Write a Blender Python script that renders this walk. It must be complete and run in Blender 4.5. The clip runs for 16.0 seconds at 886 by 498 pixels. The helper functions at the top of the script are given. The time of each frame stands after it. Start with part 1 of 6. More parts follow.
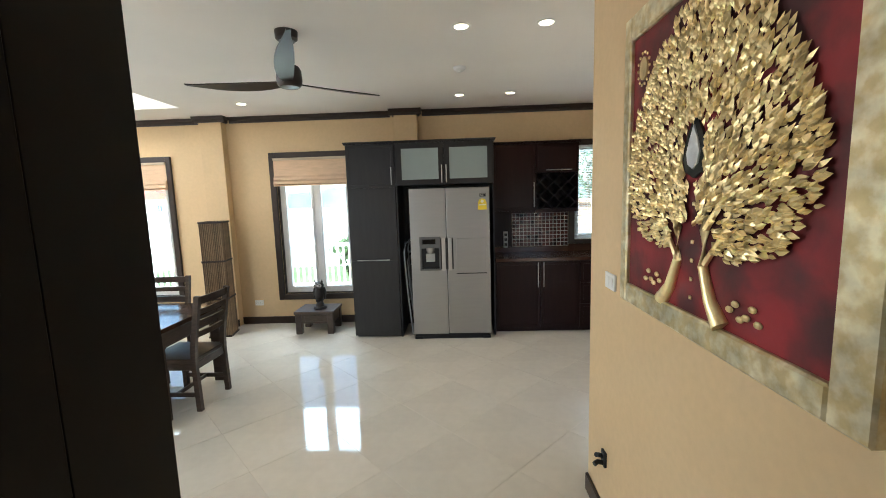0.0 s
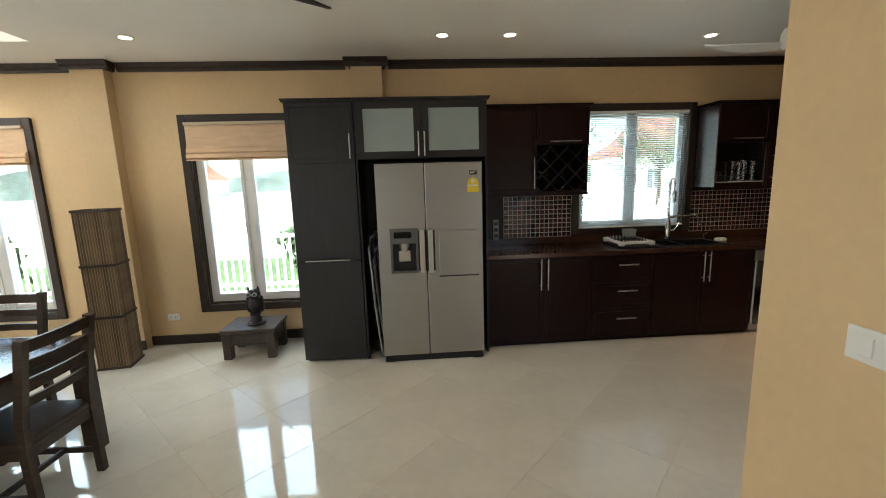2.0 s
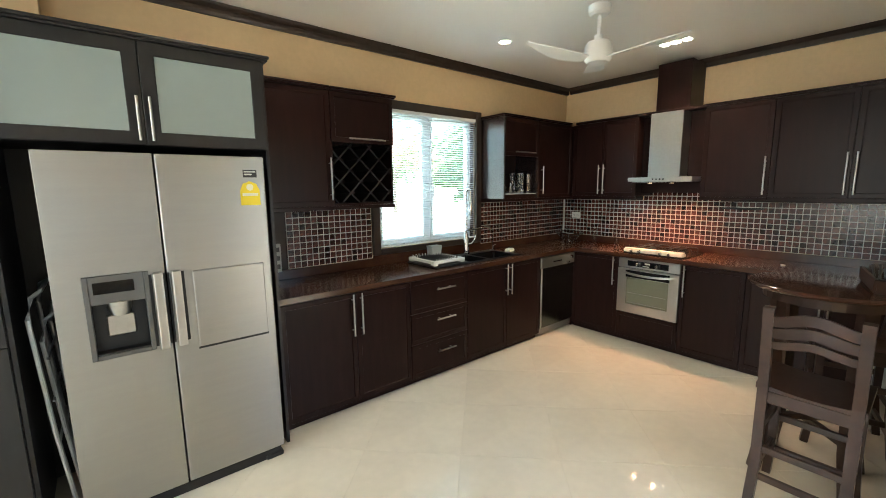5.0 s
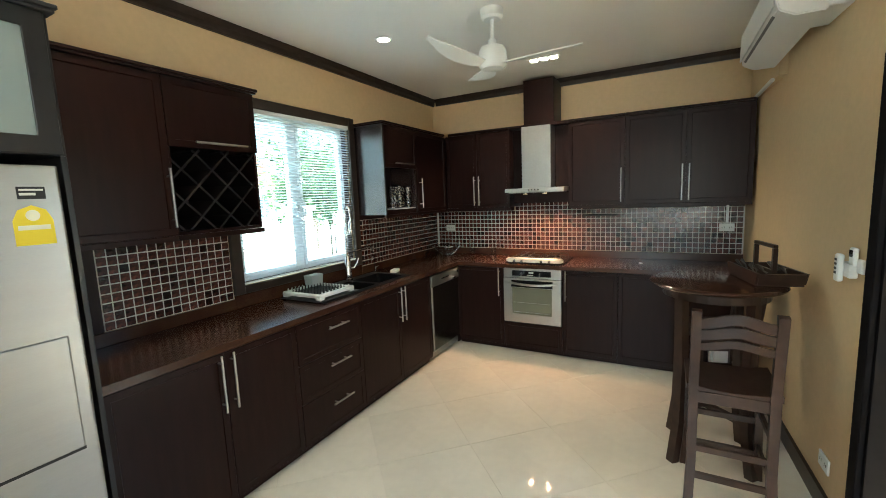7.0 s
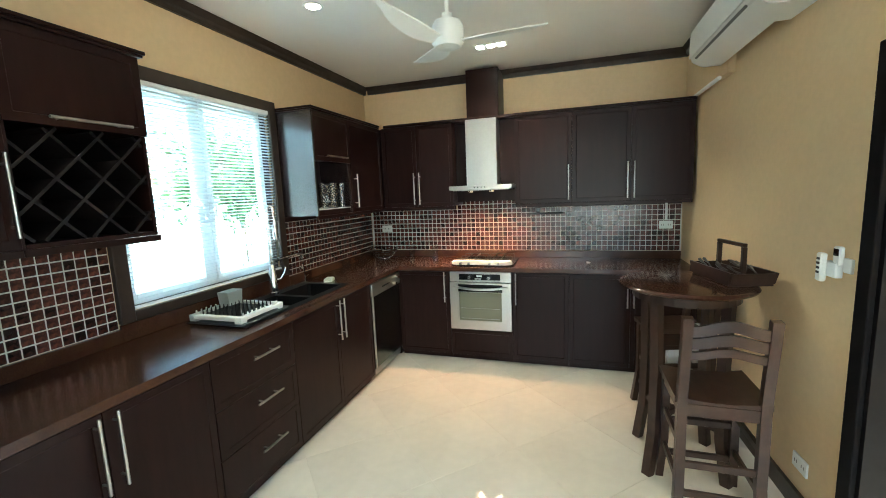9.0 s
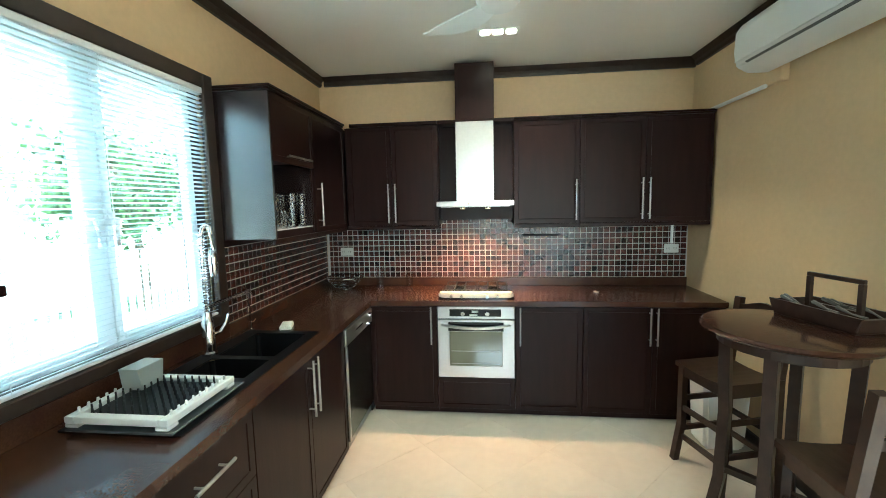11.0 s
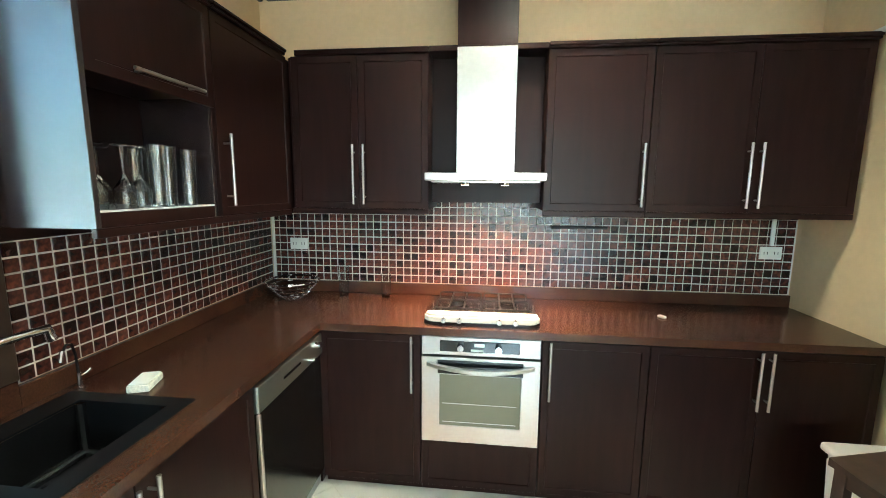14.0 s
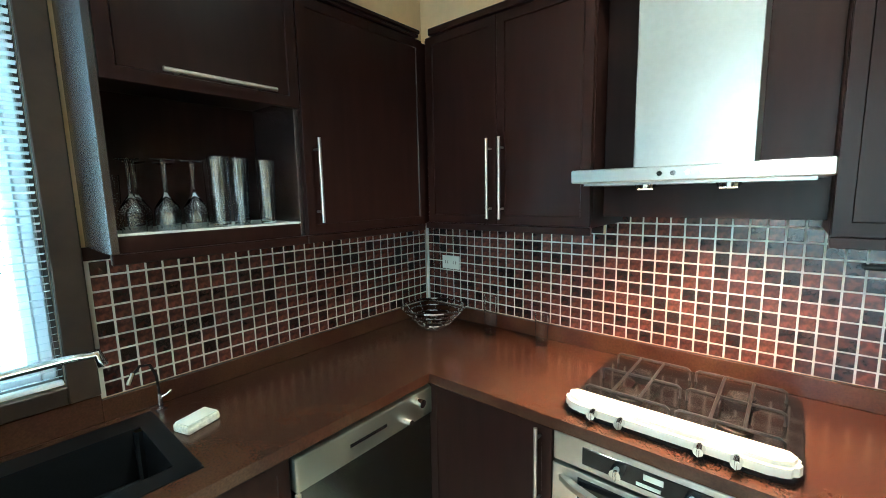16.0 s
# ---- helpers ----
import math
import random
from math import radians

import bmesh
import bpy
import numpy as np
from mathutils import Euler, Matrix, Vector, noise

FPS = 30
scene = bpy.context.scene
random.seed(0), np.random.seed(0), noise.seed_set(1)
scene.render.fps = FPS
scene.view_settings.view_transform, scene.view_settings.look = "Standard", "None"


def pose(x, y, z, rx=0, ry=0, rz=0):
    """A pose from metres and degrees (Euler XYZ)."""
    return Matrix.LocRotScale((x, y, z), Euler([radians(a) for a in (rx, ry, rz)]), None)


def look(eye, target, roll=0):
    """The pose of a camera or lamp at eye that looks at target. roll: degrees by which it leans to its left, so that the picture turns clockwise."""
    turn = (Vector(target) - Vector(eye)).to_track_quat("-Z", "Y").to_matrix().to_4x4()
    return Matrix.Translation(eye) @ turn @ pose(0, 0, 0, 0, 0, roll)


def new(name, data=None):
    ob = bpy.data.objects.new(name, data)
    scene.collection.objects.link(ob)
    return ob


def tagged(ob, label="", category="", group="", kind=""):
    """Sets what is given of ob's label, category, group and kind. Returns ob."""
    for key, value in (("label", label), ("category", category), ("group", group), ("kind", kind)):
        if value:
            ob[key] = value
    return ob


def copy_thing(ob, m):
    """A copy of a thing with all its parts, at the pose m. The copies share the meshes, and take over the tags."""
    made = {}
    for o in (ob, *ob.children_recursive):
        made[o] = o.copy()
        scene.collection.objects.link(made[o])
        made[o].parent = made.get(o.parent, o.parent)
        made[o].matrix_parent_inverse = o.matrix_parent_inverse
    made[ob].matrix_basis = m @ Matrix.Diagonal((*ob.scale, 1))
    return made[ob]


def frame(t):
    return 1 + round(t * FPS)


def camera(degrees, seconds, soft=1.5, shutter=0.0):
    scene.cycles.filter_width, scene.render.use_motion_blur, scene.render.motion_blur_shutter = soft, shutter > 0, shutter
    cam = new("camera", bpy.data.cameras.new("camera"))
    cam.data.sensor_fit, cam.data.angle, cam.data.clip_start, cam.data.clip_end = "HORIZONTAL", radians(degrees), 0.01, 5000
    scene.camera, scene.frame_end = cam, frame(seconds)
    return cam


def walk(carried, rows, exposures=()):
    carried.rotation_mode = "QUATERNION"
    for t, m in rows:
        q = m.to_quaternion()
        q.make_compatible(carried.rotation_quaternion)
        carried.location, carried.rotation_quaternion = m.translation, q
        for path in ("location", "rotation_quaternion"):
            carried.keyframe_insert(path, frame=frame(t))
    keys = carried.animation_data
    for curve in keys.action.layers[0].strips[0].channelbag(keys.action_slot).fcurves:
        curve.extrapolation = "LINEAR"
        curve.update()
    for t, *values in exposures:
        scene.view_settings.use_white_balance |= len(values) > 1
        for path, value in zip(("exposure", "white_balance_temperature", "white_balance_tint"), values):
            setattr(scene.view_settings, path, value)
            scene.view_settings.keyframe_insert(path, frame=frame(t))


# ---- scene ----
cam = camera(94.3, 16.0, soft=0.95)
PATH = [
    (0, (-0.038, -0.042, 1.686), (-0.113, 1.941, 1.438), -1.8),
    (0.5, (-0.024, 0.283, 1.676), (-0.193, 2.252, 1.372), -0.0),
    (1, (-0.131, 0.603, 1.676), (-0.122, 2.576, 1.349), -1.5),
    (1.5, (-0.205, 0.881, 1.661), (-0.233, 2.856, 1.346), -3.5),
    (2, (-0.273, 1.133, 1.646), (-0.139, 3.101, 1.315), -1.7),
    (2.5, (-0.387, 1.343, 1.648), (0.181, 3.231, 1.314), -3.7),
    (3, (-0.427, 1.523, 1.642), (0.288, 3.366, 1.338), -2.7),
    (3.5, (-0.395, 1.762, 1.632), (0.379, 3.584, 1.348), -1.3),
    (4, (-0.382, 1.972, 1.622), (0.638, 3.673, 1.361), -2.0),
    (4.2, (-0.408, 2.049, 1.621), (0.696, 3.693, 1.341), -1.9),
    (6.5, (-0.313, 2.742, 1.63), (1.232, 3.991, 1.398), -1.2),
    (7, (-0.3, 2.909, 1.639), (1.442, 3.859, 1.387), -2.3),
    (7.5, (-0.292, 2.989, 1.637), (1.54, 3.757, 1.402), -1.9),
    (8, (-0.266, 3.021, 1.638), (1.594, 3.713, 1.389), -1.8),
    (8.2, (-0.226, 3.027, 1.633), (1.634, 3.718, 1.38), -2.2),
    (10.3, (0.367, 3.796, 1.655), (2.305, 4.209, 1.383), -1.6),
    (10.5, (0.432, 3.84, 1.655), (2.372, 4.27, 1.431), -1.7),
    (11, (0.594, 3.987, 1.665), (2.571, 4.204, 1.452), -1.2),
    (11.5, (0.744, 4.101, 1.671), (2.738, 4.128, 1.517), -1.3),
    (12, (0.96, 4.082, 1.667), (2.955, 4.157, 1.536), -0.6),
    (12.5, (1.187, 4.05, 1.654), (3.179, 4.11, 1.482), -0.1),
    (13, (1.425, 4.084, 1.632), (3.416, 4.093, 1.436), -0.5),
    (13.5, (1.597, 4.084, 1.618), (3.576, 4.272, 1.393), -0.1),
    (14, (1.739, 4.059, 1.613), (3.706, 4.277, 1.322), 0.4),
    (14.5, (1.901, 4.12, 1.613), (3.872, 4.317, 1.338), -1.4),
    (15, (2.123, 4.087, 1.597), (4.101, 4.298, 1.391), -2.2),
    (15.5, (2.331, 3.914, 1.639), (4.208, 4.568, 1.417), -1.2),
    (16, (2.551, 3.852, 1.629), (4.06, 5.137, 1.364), -1.2),
]
walk(cam, [(t, look(eye, target, roll)) for t, eye, target, roll in PATH], exposures=[
    (0, 2.36, 6300, 10.0), (0.5, 1.90, 6400, 10.0), (1, 1.78, 6600, 10.0), (2, 1.95, 6867, 9.3), (2.5, 2.27, 7000, 9.0), (4, 3.24, 6700, 7.0), (7, 3.07, 6200, 0.0), (8, 3.45, 6000, -1.0),
    (10.5, 3.55, 5600, -9.0), (12, 3.48, 5700, -5.0), (13, 4.05, 5300, -7.0), (13.5, 4.16, 5300, -8.0), (14.5, 3.95, 5700, -6.0), (15.2, 3.60, 6000, -3.0), (15.5, 3.59, 6150, -2.0), (16, 3.97, 4950, -15.0)])

# ---- world and large lights ----
world = bpy.data.worlds.new("world")
scene.world = world
world.use_nodes = True
wn = world.node_tree
sky = wn.nodes.new("ShaderNodeTexSky")
sky.sky_type = 'NISHITA'
sky.sun_disc = False
sky.sun_elevation = radians(58)
sky.sun_rotation = radians(200)
bgn = wn.nodes["Background"]
wn.links.new(sky.outputs[0], bgn.inputs[0])
bgn.inputs[1].default_value = 0.14
sun_data = bpy.data.lights.new("sun", 'SUN')
sun_data.energy, sun_data.angle, sun_data.color = 5.0, radians(0.6), (1.0, 0.96, 0.9)
sun = new("sun", sun_data)
sun.matrix_world = look((0, 0, 20), (3.6, 9.8, 0))


def area_lamp(name, x, y, z, w, h, power, rx, rz, color=(0.86, 0.94, 1.0)):
    d = bpy.data.lights.new(name, 'AREA')
    d.shape, d.size, d.size_y, d.energy, d.color = 'RECTANGLE', w, h, power, color
    ob = new(name, d)
    ob.matrix_world = pose(x, y, z, rx, 0, rz)
    return ob


# area lamps for daylight from unseen living-area openings, in walls behind and beside the camera
area_lamp("daylight_west", -8.93, 2.5, 1.25, 4.0, 2.1, 1.2, 90, -90)
area_lamp("daylight_south", -3.2, -0.55, 1.25, 3.2, 2.1, 8, 90, 0)
# added fill behind the camera; the corridor wall has no opening here
area_lamp("hall_fill", 0.1, -1.55, 1.2, 0.9, 1.9, 0.7, 90, 0)
# added lamps that strengthen the sky's light, just outside and above the windows
for wx, ww in ((-6.97, 1.2), (-4.48, 1.2), (-1.97, 1.2)):
    area_lamp("sky_fill_terrace", wx, 7.5, 3.8, 2.6, 2.6, 65, 52, 180, (0.72, 0.87, 1.0))
area_lamp("sky_fill_kitchen", 2.1, 6.9, 4.0, 2.2, 1.8, 50, 45, 180, (0.62, 0.87, 1.0))
# lamp in an unseen opening of the well, standing in for its high window
area_lamp("daylight_well", -6.85, 3.5, 3.6, 1.8, 0.9, 20, 90, -90)

# ---- materials ----
MATS = {}


def mat(name, color, rough=0.5, metal=0.0, spec=0.5, var=0.0, var_scale=3.0, grain=0.0, grain_scale=40.0, stretch=(1, 1, 1),
        bump=0.0, bump_scale=60.0, rough_var=0.0, coat=0.0, emit=None, emit_strength=0.0, trans=0.0, alpha=1.0, ior=1.45, random_tone=0.0, island=False, second=None):
    """A procedural material: colour with broad stains and fine grain, uneven gloss and fine relief."""
    if name in MATS:
        return MATS[name]
    m = bpy.data.materials.new(name)
    m.use_nodes = True
    nt = m.node_tree
    b = nt.nodes["Principled BSDF"]
    b.inputs["Base Color"].default_value = (*color, 1)
    b.inputs["Roughness"].default_value = rough
    b.inputs["Metallic"].default_value = metal
    b.inputs["Specular IOR Level"].default_value = spec
    b.inputs["IOR"].default_value = ior
    b.inputs["Coat Weight"].default_value = coat
    b.inputs["Transmission Weight"].default_value = trans
    b.inputs["Alpha"].default_value = alpha
    if emit:
        b.inputs["Emission Color"].default_value = (*emit, 1)
        b.inputs["Emission Strength"].default_value = emit_strength
    tc = nt.nodes.new("ShaderNodeTexCoord")
    mp = nt.nodes.new("ShaderNodeMapping")
    mp.inputs["Scale"].default_value = stretch
    nt.links.new(tc.outputs["Object"], mp.inputs[0])
    src = None

    def tex(scale, detail=4.0):
        n = nt.nodes.new("ShaderNodeTexNoise")
        n.inputs["Scale"].default_value, n.inputs["Detail"].default_value = scale, detail
        nt.links.new(mp.outputs[0], n.inputs["Vector"])
        return n.outputs[0]

    def scaled(fac, amount):
        a = nt.nodes.new("ShaderNodeMapRange")
        a.inputs[1].default_value, a.inputs[2].default_value = 0.3, 0.7
        a.inputs[3].default_value, a.inputs[4].default_value = 1 - amount, 1 + amount
        nt.links.new(fac, a.inputs[0])
        return a.outputs[0]

    factors = []
    if var:
        factors.append(scaled(tex(var_scale), var))
    if grain:
        factors.append(scaled(tex(grain_scale, 6), grain))
    if random_tone:
        if island:
            g = nt.nodes.new("ShaderNodeNewGeometry")
            o = g.outputs["Random Per Island"]
        else:
            g = nt.nodes.new("ShaderNodeObjectInfo")
            o = g.outputs["Random"]
        a = nt.nodes.new("ShaderNodeMapRange")
        a.inputs[3].default_value, a.inputs[4].default_value = 1 - random_tone, 1 + random_tone
        nt.links.new(o, a.inputs[0])
        factors.append(a.outputs[0])
    base = None
    if second:
        mx = nt.nodes.new("ShaderNodeMix")
        mx.data_type = 'RGBA'
        mx.inputs[6].default_value, mx.inputs[7].default_value = (*color, 1), (*second, 1)
        ramp = nt.nodes.new("ShaderNodeMapRange")
        ramp.inputs[1].default_value, ramp.inputs[2].default_value = 0.42, 0.62
        nt.links.new(tex(var_scale * 1.7), ramp.inputs[0])
        nt.links.new(ramp.outputs[0], mx.inputs[0])
        base = mx.outputs[2]
    if factors:
        prod = factors[0]
        for fct in factors[1:]:
            mm = nt.nodes.new("ShaderNodeMath")
            mm.operation = 'MULTIPLY'
            nt.links.new(prod, mm.inputs[0])
            nt.links.new(fct, mm.inputs[1])
            prod = mm.outputs[0]
        vm = nt.nodes.new("ShaderNodeVectorMath")
        vm.operation = 'SCALE'
        vm.inputs[0].default_value = color
        if base:
            nt.links.new(base, vm.inputs[0])
        nt.links.new(prod, vm.inputs["Scale"])
        nt.links.new(vm.outputs[0], b.inputs["Base Color"])
    elif base:
        nt.links.new(base, b.inputs["Base Color"])
    if rough_var:
        a = nt.nodes.new("ShaderNodeMapRange")
        a.inputs[3].default_value, a.inputs[4].default_value = max(0, rough - rough_var), rough + rough_var
        nt.links.new(tex(var_scale * 2.3), a.inputs[0])
        nt.links.new(a.outputs[0], b.inputs["Roughness"])
    if bump:
        bp = nt.nodes.new("ShaderNodeBump")
        bp.inputs["Strength"].default_value, bp.inputs["Distance"].default_value = bump, 0.004
        nt.links.new(tex(bump_scale, 5), bp.inputs["Height"])
        nt.links.new(bp.outputs[0], b.inputs["Normal"])
    MATS[name] = m
    return m


PLASTER = mat("plaster", (0.65, 0.472, 0.27), 0.62, var=0.05, var_scale=1.2, grain=0.03, grain_scale=30, bump=0.12, bump_scale=90)
CEIL = mat("ceiling_paint", (0.84, 0.81, 0.75), 0.75, var=0.03, var_scale=0.8, bump=0.06, bump_scale=70)
TRIM = mat("dark_trim", (0.032, 0.019, 0.013), 0.4, var=0.15, grain=0.2, grain_scale=18, stretch=(1, 1, 1), bump=0.08)
FLOORTILE = mat("floor_tile", (0.64, 0.59, 0.50), 0.05, spec=0.85, var=0.05, var_scale=2.2, grain=0.03, grain_scale=14, rough_var=0.025, random_tone=0.025)
GROUT = mat("floor_joint", (0.57, 0.52, 0.43), 0.7)
CAB = mat("cabinet_wood", (0.0155, 0.0058, 0.0047), 0.33, spec=0.17, var=0.12, var_scale=2.0, grain=0.18, grain_scale=30, stretch=(1, 1, 0.12), bump=0.05, bump_scale=80, rough_var=0.05)
# cabinet wood made paler and glossier: window light put into the side panels' colour
CABSIDE = mat("cabinet_side_lit", (0.026, 0.016, 0.016), 0.27, spec=1.0, var=0.1)
# darker copy of the cabinet wood, with the wine rack's shade in its colour
CABIN = mat("cabinet_wood_shaded", (0.009, 0.0065, 0.0065), 0.5, spec=.25)
CHARCOAL = mat("charcoal_laminate", (0.017, 0.0155, 0.0158), 0.38, spec=0.45, var=0.10, var_scale=2.0, grain=0.15, grain_scale=30, stretch=(1, 1, 0.12), bump=0.05, bump_scale=80, rough_var=0.05)
COUNTER = mat("countertop", (0.060, 0.0255, 0.0140), 0.20, var=0.1, grain=0.25, grain_scale=160, rough_var=0.05, second=(0.042, 0.0155, 0.010))
STEEL = mat("steel", (0.37, 0.37, 0.36), 0.35, metal=1.0, var=0.02, grain=0.02, grain_scale=50, stretch=(1, 1, 12))
STEELB = mat("bright_steel", (0.50, 0.49, 0.465), 0.32, metal=1.0, grain=0.03, grain_scale=60)
CHROME = mat("chrome", (0.75, 0.75, 0.76), 0.08, metal=1.0)
BLACKG = mat("black_gloss", (0.008, 0.008, 0.009), 0.12)
BLACKM = mat("black_matte", (0.012, 0.012, 0.013), 0.5, grain=0.15, grain_scale=200)
WHITEP = mat("white_plastic", (0.75, 0.75, 0.72), 0.35, var=0.02)
WHITEF = mat("white_frame", (0.80, 0.80, 0.80), 0.35, var=0.02)
GLASS = mat("glass", (0.96, 0.98, 0.98), 0.0, trans=1.0, ior=1.45)
PANE = mat("tinted_pane", (0.74, 0.88, 0.90), 0.0, trans=1.0, ior=1.45)
FROST = mat("frosted_glass", (0.28, 0.335, 0.325), 0.35, spec=0.6, var=0.04)
DARKWOOD = mat("dining_wood", (0.055, 0.036, 0.026), 0.30, var=0.2, var_scale=5, grain=0.3, grain_scale=14, stretch=(1, 1, 6), bump=0.1, bump_scale=40)
STOOLWOOD = mat("stool_wood", (0.034, 0.017, 0.012), 0.33, var=0.15, var_scale=5, grain=0.25, grain_scale=20, bump=0.06)
SHELFWOOD = mat("shelf_wood", (0.10, 0.065, 0.042), 0.5, var=0.2, grain=0.3, grain_scale=15, bump=0.1)
FABRIC = mat("blind_fabric", (0.72, 0.51, 0.34), 0.9, var=0.08, var_scale=6, grain=0.15, grain_scale=120, stretch=(1, 1, 6), bump=0.2, bump_scale=150)
BRONZE = mat("bronze_fan", (0.032, 0.024, 0.020), 0.35, metal=0.3, var=0.1)
LAMPGLOW = mat("lamp_glow", (0.9, 0.85, 0.75), 0.4, emit=(1.0, 0.86, 0.62), emit_strength=4.0)

# ---- mesh helpers ----


def box(bm, x0, x1, y0, y1, z0, z1, bevel=0.0, seg=1):
    r = bmesh.ops.create_cube(bm, size=1.0, matrix=Matrix.Translation(((x0 + x1) / 2, (y0 + y1) / 2, (z0 + z1) / 2)) @ Matrix.Diagonal((abs(x1 - x0), abs(y1 - y0), abs(z1 - z0), 1)))
    if bevel:
        es = {e for v in r["verts"] for e in v.link_edges}
        bmesh.ops.bevel(bm, geom=list(es), offset=bevel, segments=seg, affect='EDGES', profile=0.6)
    return r["verts"]


def cyl(bm, x, y, z, r0, r1, h, seg=20, axis='z', cap=True):
    rot = {'z': Matrix(), 'x': pose(0, 0, 0, 0, 90, 0), 'y': pose(0, 0, 0, -90, 0, 0)}[axis]
    return bmesh.ops.create_cone(bm, cap_ends=cap, segments=seg, radius1=r0, radius2=r1, depth=h, matrix=Matrix.Translation((x, y, z)) @ rot @ Matrix.Translation((0, 0, h / 2)))["verts"]


def ball(bm, x, y, z, rx, ry, rz, u=16, v=10, m=None):
    mm = Matrix.Translation((x, y, z)) @ (m or Matrix()) @ Matrix.Diagonal((rx, ry, rz, 1))
    return bmesh.ops.create_uvsphere(bm, u_segments=u, v_segments=v, radius=1.0, matrix=mm)["verts"]


def lathe(bm, prof, x=0, y=0, z=0, seg=20):
    rings = []
    for r, h in prof:
        rings.append([bm.verts.new((x + r * math.cos(2 * math.pi * i / seg), y + r * math.sin(2 * math.pi * i / seg), z + h)) for i in range(seg)])
    for a, b in zip(rings, rings[1:]):
        for i in range(seg):
            bm.faces.new((a[i], a[(i + 1) % seg], b[(i + 1) % seg], b[i]))
    if prof[0][0] > 1e-4:
        bm.faces.new(rings[0][::-1])
    if prof[-1][0] > 1e-4:
        bm.faces.new(rings[-1])


def tube(bm, pts, r, seg=8, closed=False):
    pts = [Vector(p) for p in pts]
    n = len(pts)
    rings = []
    for i, p in enumerate(pts):
        a, b = (pts[(i - 1) % n], pts[(i + 1) % n]) if closed else (pts[max(i - 1, 0)], pts[min(i + 1, n - 1)])
        q = (b - a).normalized().to_track_quat('Z', 'Y')
        rad = r[i] if isinstance(r, (list, tuple)) else r
        rings.append([bm.verts.new(p + q @ Vector((rad * math.cos(2 * math.pi * k / seg), rad * math.sin(2 * math.pi * k / seg), 0))) for k in range(seg)])
    for i in range(n if closed else n - 1):
        a, b = rings[i], rings[(i + 1) % n]
        for k in range(seg):
            bm.faces.new((a[k], a[(k + 1) % seg], b[(k + 1) % seg], b[k]))
    if not closed:
        bm.faces.new(rings[0][::-1])
        bm.faces.new(rings[-1])


def sweep(bm, pts, half_w, half_t, up=(0, 0, 1)):
    """A bar of rectangular section along points, its width held level."""
    rings = []
    for i, p in enumerate(pts):
        p = Vector(p)
        d = (Vector(pts[min(i + 1, len(pts) - 1)]) - Vector(pts[max(i - 1, 0)])).normalized()
        s = d.cross(Vector(up)).normalized()
        u = s.cross(d).normalized()
        rings.append([bm.verts.new(p + s * a * half_w + u * c * half_t) for a, c in ((-1, -1), (1, -1), (1, 1), (-1, 1))])
    for a, b in zip(rings, rings[1:]):
        for k in range(4):
            bm.faces.new((a[k], a[(k + 1) % 4], b[(k + 1) % 4], b[k]))
    bm.faces.new(rings[0][::-1])
    bm.faces.new(rings[-1])


def extrude_poly(bm, pts, axis, a, b):
    """A prism from 2D points, along axis from a to b."""
    def at(p, c):
        return {'x': (c, p[0], p[1]), 'y': (p[0], c, p[1]), 'z': (p[0], p[1], c)}[axis]
    va, vb = [bm.verts.new(at(p, a)) for p in pts], [bm.verts.new(at(p, b)) for p in pts]
    n = len(pts)
    for i in range(n):
        bm.faces.new((va[i], va[(i + 1) % n], vb[(i + 1) % n], vb[i]))
    bm.faces.new(va[::-1])
    bm.faces.new(vb)


def ring_frame(bm, x0, x1, z0, z1, w, y0, y1, hole=None):
    """A closed rectangular frame in the x-z plane, from y0 to y1, of width w or round a hole (x0, x1, z0, z1)."""
    loops = []
    for y in (y0, y1):
        for a, b, c, d in ((x0, x1, z0, z1), hole or (x0 + w, x1 - w, z0 + w, z1 - w)):
            loops.append([bm.verts.new((x, y, z)) for x, z in ((a, c), (b, c), (b, d), (a, d))])
    fo, fi, bo, bi = loops
    for a, b in ((fo, fi), (fi, bi), (bi, bo), (bo, fo)):
        for i in range(4):
            bm.faces.new((a[i], a[(i + 1) % 4], b[(i + 1) % 4], b[i]))
    bmesh.ops.bevel(bm, geom=list(bm.edges), offset=.002, segments=1, affect='EDGES')


def mesh_of(name, bm, material, smooth=False):
    bmesh.ops.recalc_face_normals(bm, faces=bm.faces)
    me = bpy.data.meshes.new(name)
    bm.to_mesh(me)
    bm.free()
    me.materials.append(material)
    if smooth:
        for p in me.polygons:
            p.use_smooth = True
        me.set_sharp_from_angle(angle=radians(40))
    return me


def part(name, bm, material, parent, label="", smooth=False):
    ob = new(name, mesh_of(name, bm, material, smooth))
    ob.parent = parent
    if label:
        ob["label"] = label
    return ob


def boxpart(name, material, parent, dims, bevel=0.002, label="", seg=1):
    bm = bmesh.new()
    box(bm, *dims, bevel=bevel, seg=seg)
    return part(name, bm, material, parent, label)


def piece(name, me, parent, x=0, y=0, z=0, rz=0.0):
    """One piece on a shared mesh."""
    ob = new(name, me)
    ob.parent = parent
    ob.location = (x, y, z)
    if rz:
        ob.rotation_euler = (0, 0, rz)
    return ob


def thing(name, label, category, m=None, group="", kind=""):
    e = new(name)
    e.empty_display_size = 0.1
    if m is not None:
        e.matrix_world = m
    return tagged(e, label, category, group, kind)


def solid(name, bm, material, label, category, m=None, group="", kind="", smooth=False):
    ob = new(name, mesh_of(name, bm, material, smooth))
    if m is not None:
        ob.matrix_world = m
    return tagged(ob, label, category, group, kind)


# ---- structure ----
YB, XH, YR, XC, ZC = 5.51, 4.345, 2.165, 0.672, 2.83
YBM = 2.27
